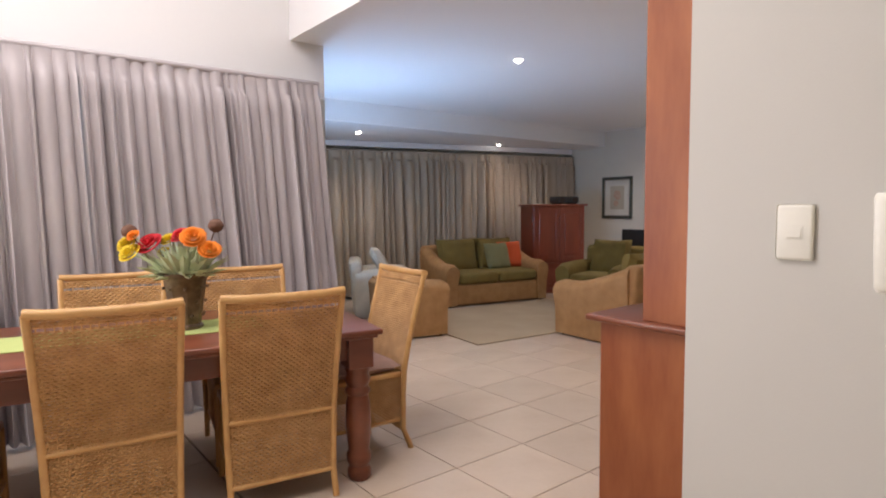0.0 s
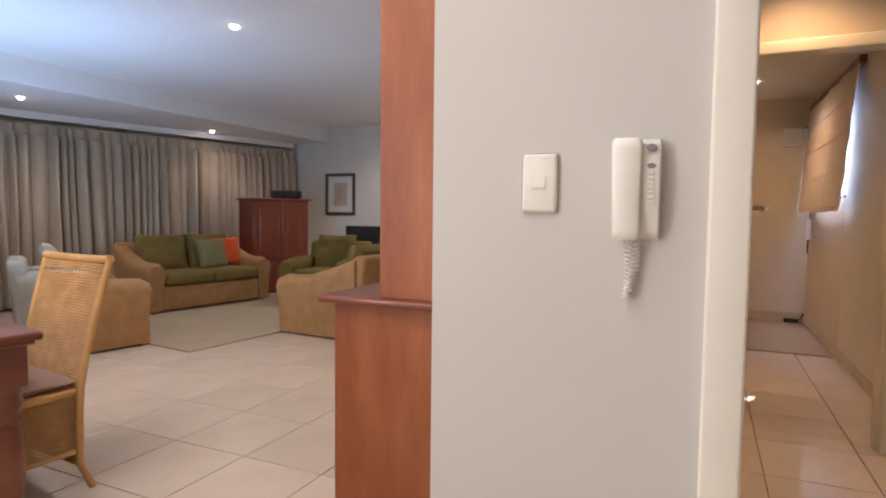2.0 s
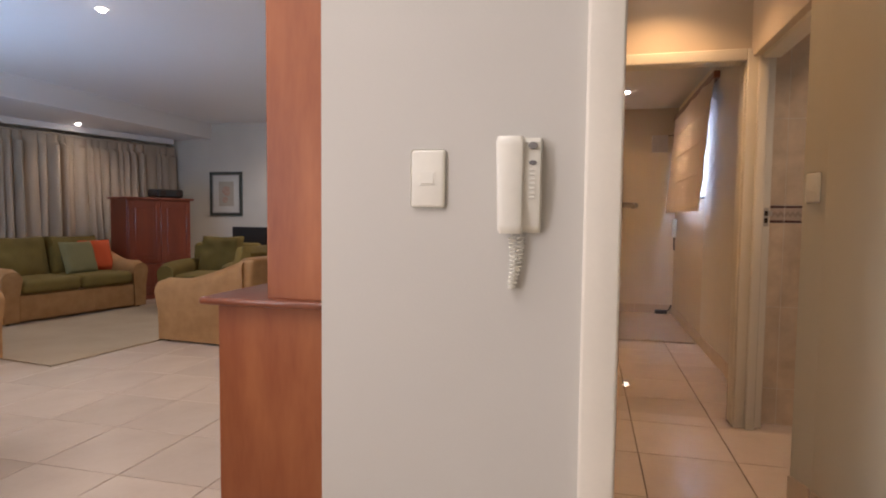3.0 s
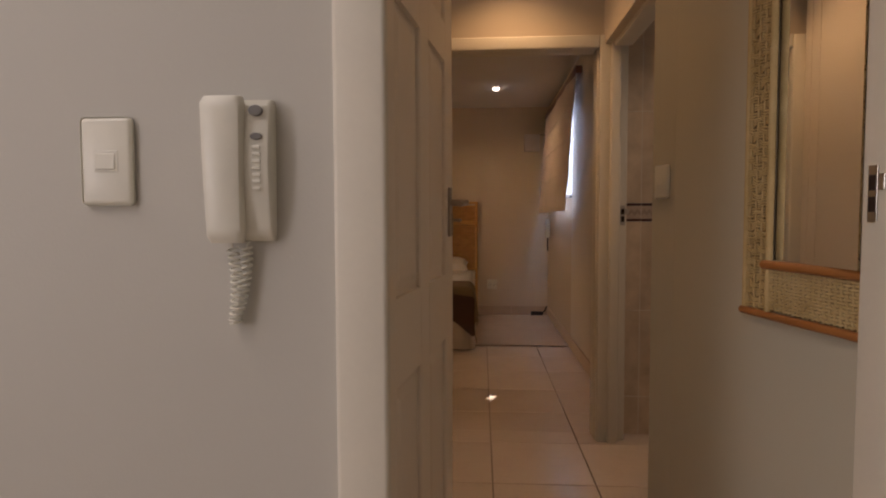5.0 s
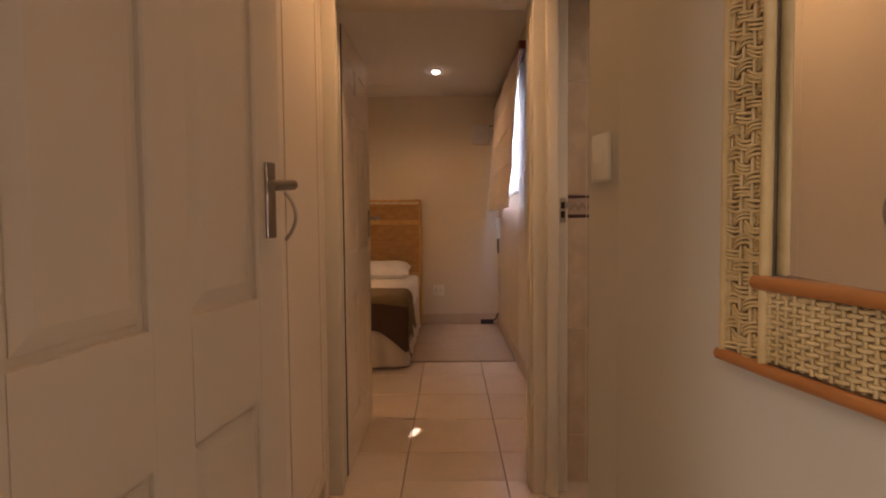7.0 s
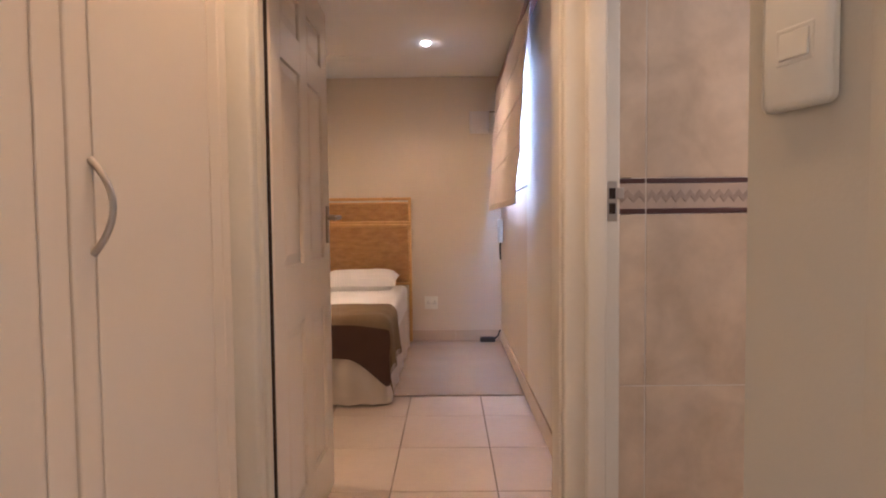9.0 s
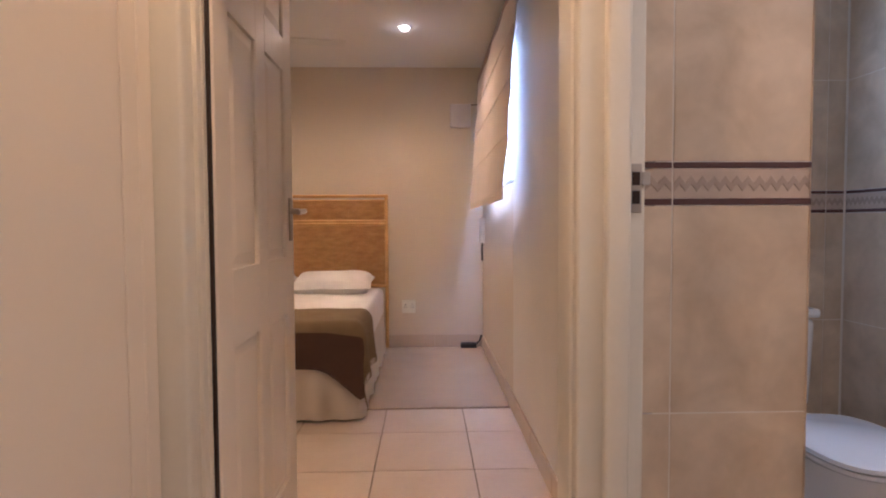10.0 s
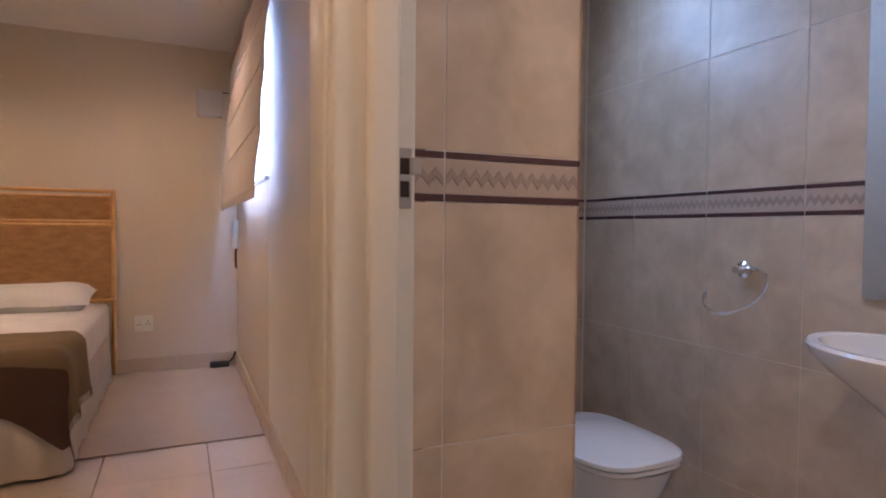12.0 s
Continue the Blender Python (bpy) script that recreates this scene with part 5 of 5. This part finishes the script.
def wicker_armchair(name, label, at, width=0.95, depth=0.92, seats=1, body="wicker_sofa", soft="green", group="", rise=True, back_h=0.78, cushions=True):
    """Origin at the floor below the middle of the front; it faces local -y."""
    root = thing(name, label, "sofa" if seats > 1 else "armchair", at, group=group)
    hw = width / 2
    aw = 0.19

    def arm(sgn):
        bm = bmesh.new()
        n = 14
        rings = []
        for k in range(n + 1):
            t = k / n
            y = 0.02 + t * (depth - 0.04)
            h = arm_profile(t) if rise else 0.575 + 0.02 * math.sin(t * 3)
            if k == 0:
                h -= 0.03
            xo = sgn * hw
            xi = sgn * (hw - aw)
            mid = (xo + xi) / 2
            ring = [(xi + sgn * 0.03, y, 0.02), (xi + sgn * 0.02, y, h * 0.5)]
            for a in range(9):
                ang = math.pi * a / 8
                ring.append((mid - sgn * math.cos(ang) * aw / 2 * 1.04, y - (0.02 if k == 0 else 0), h - aw / 2 + math.sin(ang) * aw / 2))
            ring += [(xo - sgn * 0.012, y, h * 0.5), (xo - sgn * 0.02, y, 0.02)]
            rings.append([bm.verts.new(p) for p in ring])
        m = len(rings[0])
        for a, b in zip(rings, rings[1:]):
            for j in range(m):
                bm.faces.new((a[j], a[(j + 1) % m], b[(j + 1) % m], b[j]))
        bm.faces.new(rings[0]), bm.faces.new(rings[-1][::-1])
        part("arm", bm, body, root, smooth=True)

    arm(1), arm(-1)
    bm = bmesh.new()
    bx(bm, -hw + aw - 0.03, hw - aw + 0.03, 0.03, 0.22, 0.02, 0.30, 0.03, 3)
    part("front_panel", bm, body, root, smooth=True)
    bm = bmesh.new()
    vs = bx(bm, -hw + 0.03, hw - 0.03, depth - 0.16, depth, 0.02, back_h, 0.05, 4)
    for v in vs:
        v.co.y += 0.08 * (v.co.z / 0.78) ** 2
    part("back", bm, body, root, smooth=True)
    for sx in (-1, 1):
        for y in (0.08, depth - 0.08):
            bm = bmesh.new()
            lathe(bm, [(0.02, 0), (0.025, 0.025)], 12)
            part("foot", bm, "dark", root, "small dark foot", at=pose(sx * (hw - 0.08), y, 0))
    iw = (width - 2 * aw) / seats
    for k in range(seats):
        x = -hw + aw + iw * (k + 0.5)
        bm = bmesh.new()
        bx(bm, x - iw / 2 + 0.004, x + iw / 2 - 0.004, -0.01, depth - 0.17, 0.30, 0.45, 0.055, 5)
        part("seat_cushion", bm, soft, root, "olive green seat cushion" if soft == "green" else "", smooth=True)
        if not cushions:
            continue
        bm = bmesh.new()
        soft_box(bm, iw * 1.0, 0.50, 0.22, puff=0.30, seed=k, wob=0.03)
        part("back_cushion", bm, soft, root, "olive green back cushion" if soft == "green" else "", at=pose(x, depth - 0.22, 0.63, 72, 0, 0), smooth=True)
    return root


SOFA = pose(7.83, 6.70, 0, 0, 0, -12)
wicker_armchair("sofa", "two-seat tan wicker sofa with olive green cushions", SOFA, width=1.62, depth=0.88, seats=2, rise=True)
cushion("scatter_cushion", "square sage green cushion leaning on the wicker sofa", "cushion", (0.40, 0.40, 0.14), SOFA @ pose(0.22, 0.42, 0.62, 70, 0, 4), "green_light", 2)
cushion("scatter_cushion", "orange-red square cushion on the wicker sofa", "cushion", (0.40, 0.40, 0.14), SOFA @ pose(0.48, 0.52, 0.63, 68, 0, -10), "orange", 3)
wicker_armchair("armchair", "low tan wicker armchair with its side to the dining area", pose(6.16, 6.02, 0, 0, 0, 76), width=0.84, depth=0.60, rise=False, back_h=0.55, cushions=False)
wicker_armchair("armchair", "tan wicker armchair with olive cushions beside the rug", pose(7.42, 4.97, 0, 0, 0, 176), width=0.95, depth=0.95)
wicker_armchair("armchair", "pale grey woven armchair beside the bay curtain", pose(6.52, 6.98, 0, 0, 0, 60), width=0.80, depth=0.70, body="grey_fab", soft="grey_fab", rise=False, back_h=0.70, cushions=False)
cushion("scatter_cushion", "pale grey cushion on the grey armchair", "cushion", (0.42, 0.40, 0.14), pose(6.20, 7.16, 0.66, 58, 0, 60), "grey_fab", 6)
wicker_armchair("armchair", "olive green upholstered armchair before the television", pose(8.32, 5.62, 0, 0, 0, -80), width=0.92, depth=0.88, body="green", rise=False)
bm = bmesh.new()
vs = bx(bm, 0, 2.9, 0, 1.75, 0.002, 0.014, 0.004, 2)
tagged(part("living_rug", bm, "rug", at=pose(5.98, 5.10, 0, 0, 0, -7)), "flat beige rug on the living room tiles", "rug")


def armoire():
    at = Matrix.Translation((8.8, 7.0, 0)) @ Matrix.Rotation(radians(-19.5), 4, "Z")
    root = thing("armoire", "red-brown wooden armoire with closed panelled doors", "cabinet", at)
    Wd, D, H = 0.93, 0.42, 1.36
    bm = bmesh.new()
    bx(bm, 0.015, Wd - 0.015, 0.02, D, 0.0, H - 0.03, 0.003)
    part("body", bm, "wood_red", root)
    bm = bmesh.new()
    bx(bm, -0.02, Wd + 0.02, -0.02, D + 0.02, H - 0.03, H, 0.01, 3)
    part("cornice", bm, "wood_red", root, smooth=True)
    bm = bmesh.new()
    bx(bm, 0.0, Wd, 0.0, D, 0.0, 0.07, 0.006, 2)
    part("plinth", bm, "wood_red", root)
    for a, b in ((0.03, Wd / 2 - 0.003), (Wd / 2 + 0.003, Wd - 0.03)):
        for z0, z1 in ((0.09, 0.47), (0.49, H - 0.05)):
            bm = bmesh.new()
            k = 0.06
            for r in ((a, a + k, z0, z1), (b - k, b, z0, z1)):
                bx(bm, r[0], r[1], 0.0, 0.02, r[2], r[3], 0.003)
            for z in (z0, z1 - k):
                bx(bm, a + k, b - k, 0.0, 0.02, z, z + k, 0.0)
            d = part("door", bm, "wood_red", root)
            bm = bmesh.new()
            bx(bm, a + k, b - k, 0.009, 0.02, z0 + k, z1 - k)
            bx(bm, a + k + 0.03, b - k - 0.03, 0.003, 0.012, z0 + k + 0.03, z1 - k - 0.03, 0.006)
            part("door_panel", bm, "wood_red", d)
            bm = bmesh.new()
            lathe(bm, [(0.006, 0), (0.006, 0.012), (0.012, 0.018), (0.008, 0.026)], 12)
            kx = b - 0.03 if a < 0.1 else a + 0.03
            part("knob", bm, "wood_dark", d, at=pose(kx, 0.0, (z0 + z1) / 2, 90))
    return at


AT = armoire()
st = thing("stereo", "black portable stereo on top of the armoire", "stereo", AT @ pose(0.66, 0.2, 1.36, 0, 0, 5))
bm = bmesh.new()
bx(bm, -0.20, 0.20, -0.12, 0.12, 0.01, 0.12, 0.025, 4)
part("body", bm, "black", st, smooth=True)
for x in (-0.12, 0.12):
    bm = bmesh.new()
    lathe(bm, [(0.045, 0), (0.04, 0.004), (0.02, 0.002)], 20)
    part("speaker", bm, "dark", st, at=pose(x, -0.12, 0.065, 90))
for x in (-0.14, 0.14):
    bm = bmesh.new()
    bx(bm, x - 0.02, x + 0.02, -0.09, 0.09, 0, 0.012)
    part("foot", bm, "black", st)


def picture():
    root = thing("framed_picture", "dark framed print with a faded red motif on the wall", "picture", facing(10.5, 6.695, 1.46, -90))
    w, h, f = 0.285, 0.34, 0.045
    for b in ((-w, -w + f, -h, h), (w - f, w, -h, h)):
        bm = bmesh.new()
        bx(bm, b[0], b[1], -0.025, -0.002, b[2], b[3], 0.005, 2)
        part("frame_side", bm, "frame_dark", root)
    for z in (-h, h - f):
        bm = bmesh.new()
        bx(bm, -w + f, w - f, -0.025, -0.002, z, z + f, 0.005, 2)
        part("frame_rail", bm, "frame_dark", root)
    bm = bmesh.new()
    bx(bm, -w + f, w - f, -0.008, -0.003, -h + f, h - f)
    part("mount", bm, "paper", root)
    bm = bmesh.new()
    for x0, x1, z0, z1 in ((-w + f, w - f, -h + f, -h + f + 0.012), (-w + f, w - f, h - f - 0.012, h - f), (-w + f, -w + f + 0.012, -h + f + 0.012, h - f - 0.012), (w - f - 0.012, w - f, -h + f + 0.012, h - f - 0.012)):
        bx(bm, x0, x1, -0.018, -0.008, z0, z1)
    part("slip", bm, "metal", root, "silver inner slip")
    bm = bmesh.new()
    bx(bm, -0.13, 0.13, -0.010, -0.008, -0.19, 0.19)
    part("print", bm, "print", root)
    for x, z, r in ((0.0, 0.05, 0.07), (0.02, 0.02, 0.055), (-0.02, -0.09, 0.05)):
        bm = bmesh.new()
        lathe(bm, [(r, 0.0), (r * 0.9, 0.001)], 14)
        part("motif", bm, "print_red", root, at=pose(x, -0.010 - abs(z) * 0.01, z, 90))


picture()


def television():
    root = thing("tv_stand", "low dark wooden stand below the television", "stand", pose(10.2, 6.1, 0))
    bm = bmesh.new()
    bx(bm, -0.22, 0.22, -0.45, 0.45, 0.10, 0.50, 0.008, 2)
    part("body", bm, "wood", root)
    for x in (-0.17, 0.17):
        for y in (-0.4, 0.4):
            bm = bmesh.new()
            bx(bm, x - 0.025, x + 0.025, y - 0.025, y + 0.025, 0, 0.10)
            part("foot", bm, "wood", root)
    tv = thing("television", "black flat television on a low stand by the wall", "television", pose(10.2, 5.98, 0.50))
    bm = bmesh.new()
    bx(bm, -0.03, 0.03, -0.46, 0.40, 0.06, 0.46, 0.008, 2)
    part("case", bm, "black", tv)
    bm = bmesh.new()
    bx(bm, -0.032, -0.030, -0.44, 0.38, 0.08, 0.44)
    part("screen", bm, "black", tv)
    bm = bmesh.new()
    bx(bm, -0.10, 0.10, -0.15, 0.15, 0, 0.012, 0.003)
    bx(bm, -0.015, 0.015, -0.04, 0.04, 0.01, 0.08)
    part("stand_foot", bm, "black", tv)


television()
bdrop = thing("garden_hedge", "green garden foliage outside the bedroom window", "hedge", kind="stuff")
bm = bmesh.new()
rng_h = random.Random(11)
for k in range(900):
    c = Vector((rng_h.uniform(7, 12), rng_h.uniform(-2.6, -1.9), rng_h.uniform(0.2, 2.0)))
    m = Matrix.Translation(c) @ Euler([rng_h.uniform(0, 6) for _ in range(3)]).to_matrix().to_4x4()
    q = [bm.verts.new(m @ Vector(p)) for p in ((-0.06, 0, 0), (0, 0.03, 0.01), (0.06, 0, 0), (0, -0.03, 0.01))]
    bm.faces.new(q)
part("foliage", bm, "leaf", bdrop)
prism("ground_outside", [(-60, -60), (80, -60), (80, 80), (-60, 80)], -0.35, -0.205, "leaf", "grassy ground outside the house", "ground")

# ---- floor tiles, skirtings ----
skirting("baseboard_bedroom_window_side", (6.16, 0.221), (9.98, 0.221))
skirting("baseboard_bedroom_far", (9.999, 0.235), (9.999, 3.18))
skirting("baseboard_mirror_wall", (4.13, 0.222), (5.03, 0.362))
skirting("baseboard_mirror_wall_end", (5.045, 0.364), (5.165, 0.404))
floor_of_parts("floor_hall", "glossy cream square floor tiles with brown joints", [
    (4.10, 6.14, -1.1, 1.86), (6.14, 10.0, 0.22, 3.2), (6.12, 7.33, -1.1, -0.03)], (5.98, 0.52, 0.472, 0.448))
floor_of_parts("floor_living", "glossy cream square floor tiles with thin joints", [(3.2, 10.5, 1.965, 7.6)], (4.15, 0.52, 0.48, 0.452))
bm = bmesh.new()
for reg in ((-1.0, 4.04, -2.0, 1.965), (-1.0, 3.2, 1.965, 5.1), (4.42, 10.5, 7.6, 9.2)):
    for a, b, c, d in tile_rects(*reg, 4.15, 0.52, 0.48, 0.452):
        bx(bm, a, b, c, d, -0.012, 0)
fr = thing("floor_far", "cream square floor tiles under the dining area", "floor", kind="structure")
tagged(part("tile_field", bm, "tile", fr), kind="stuff")
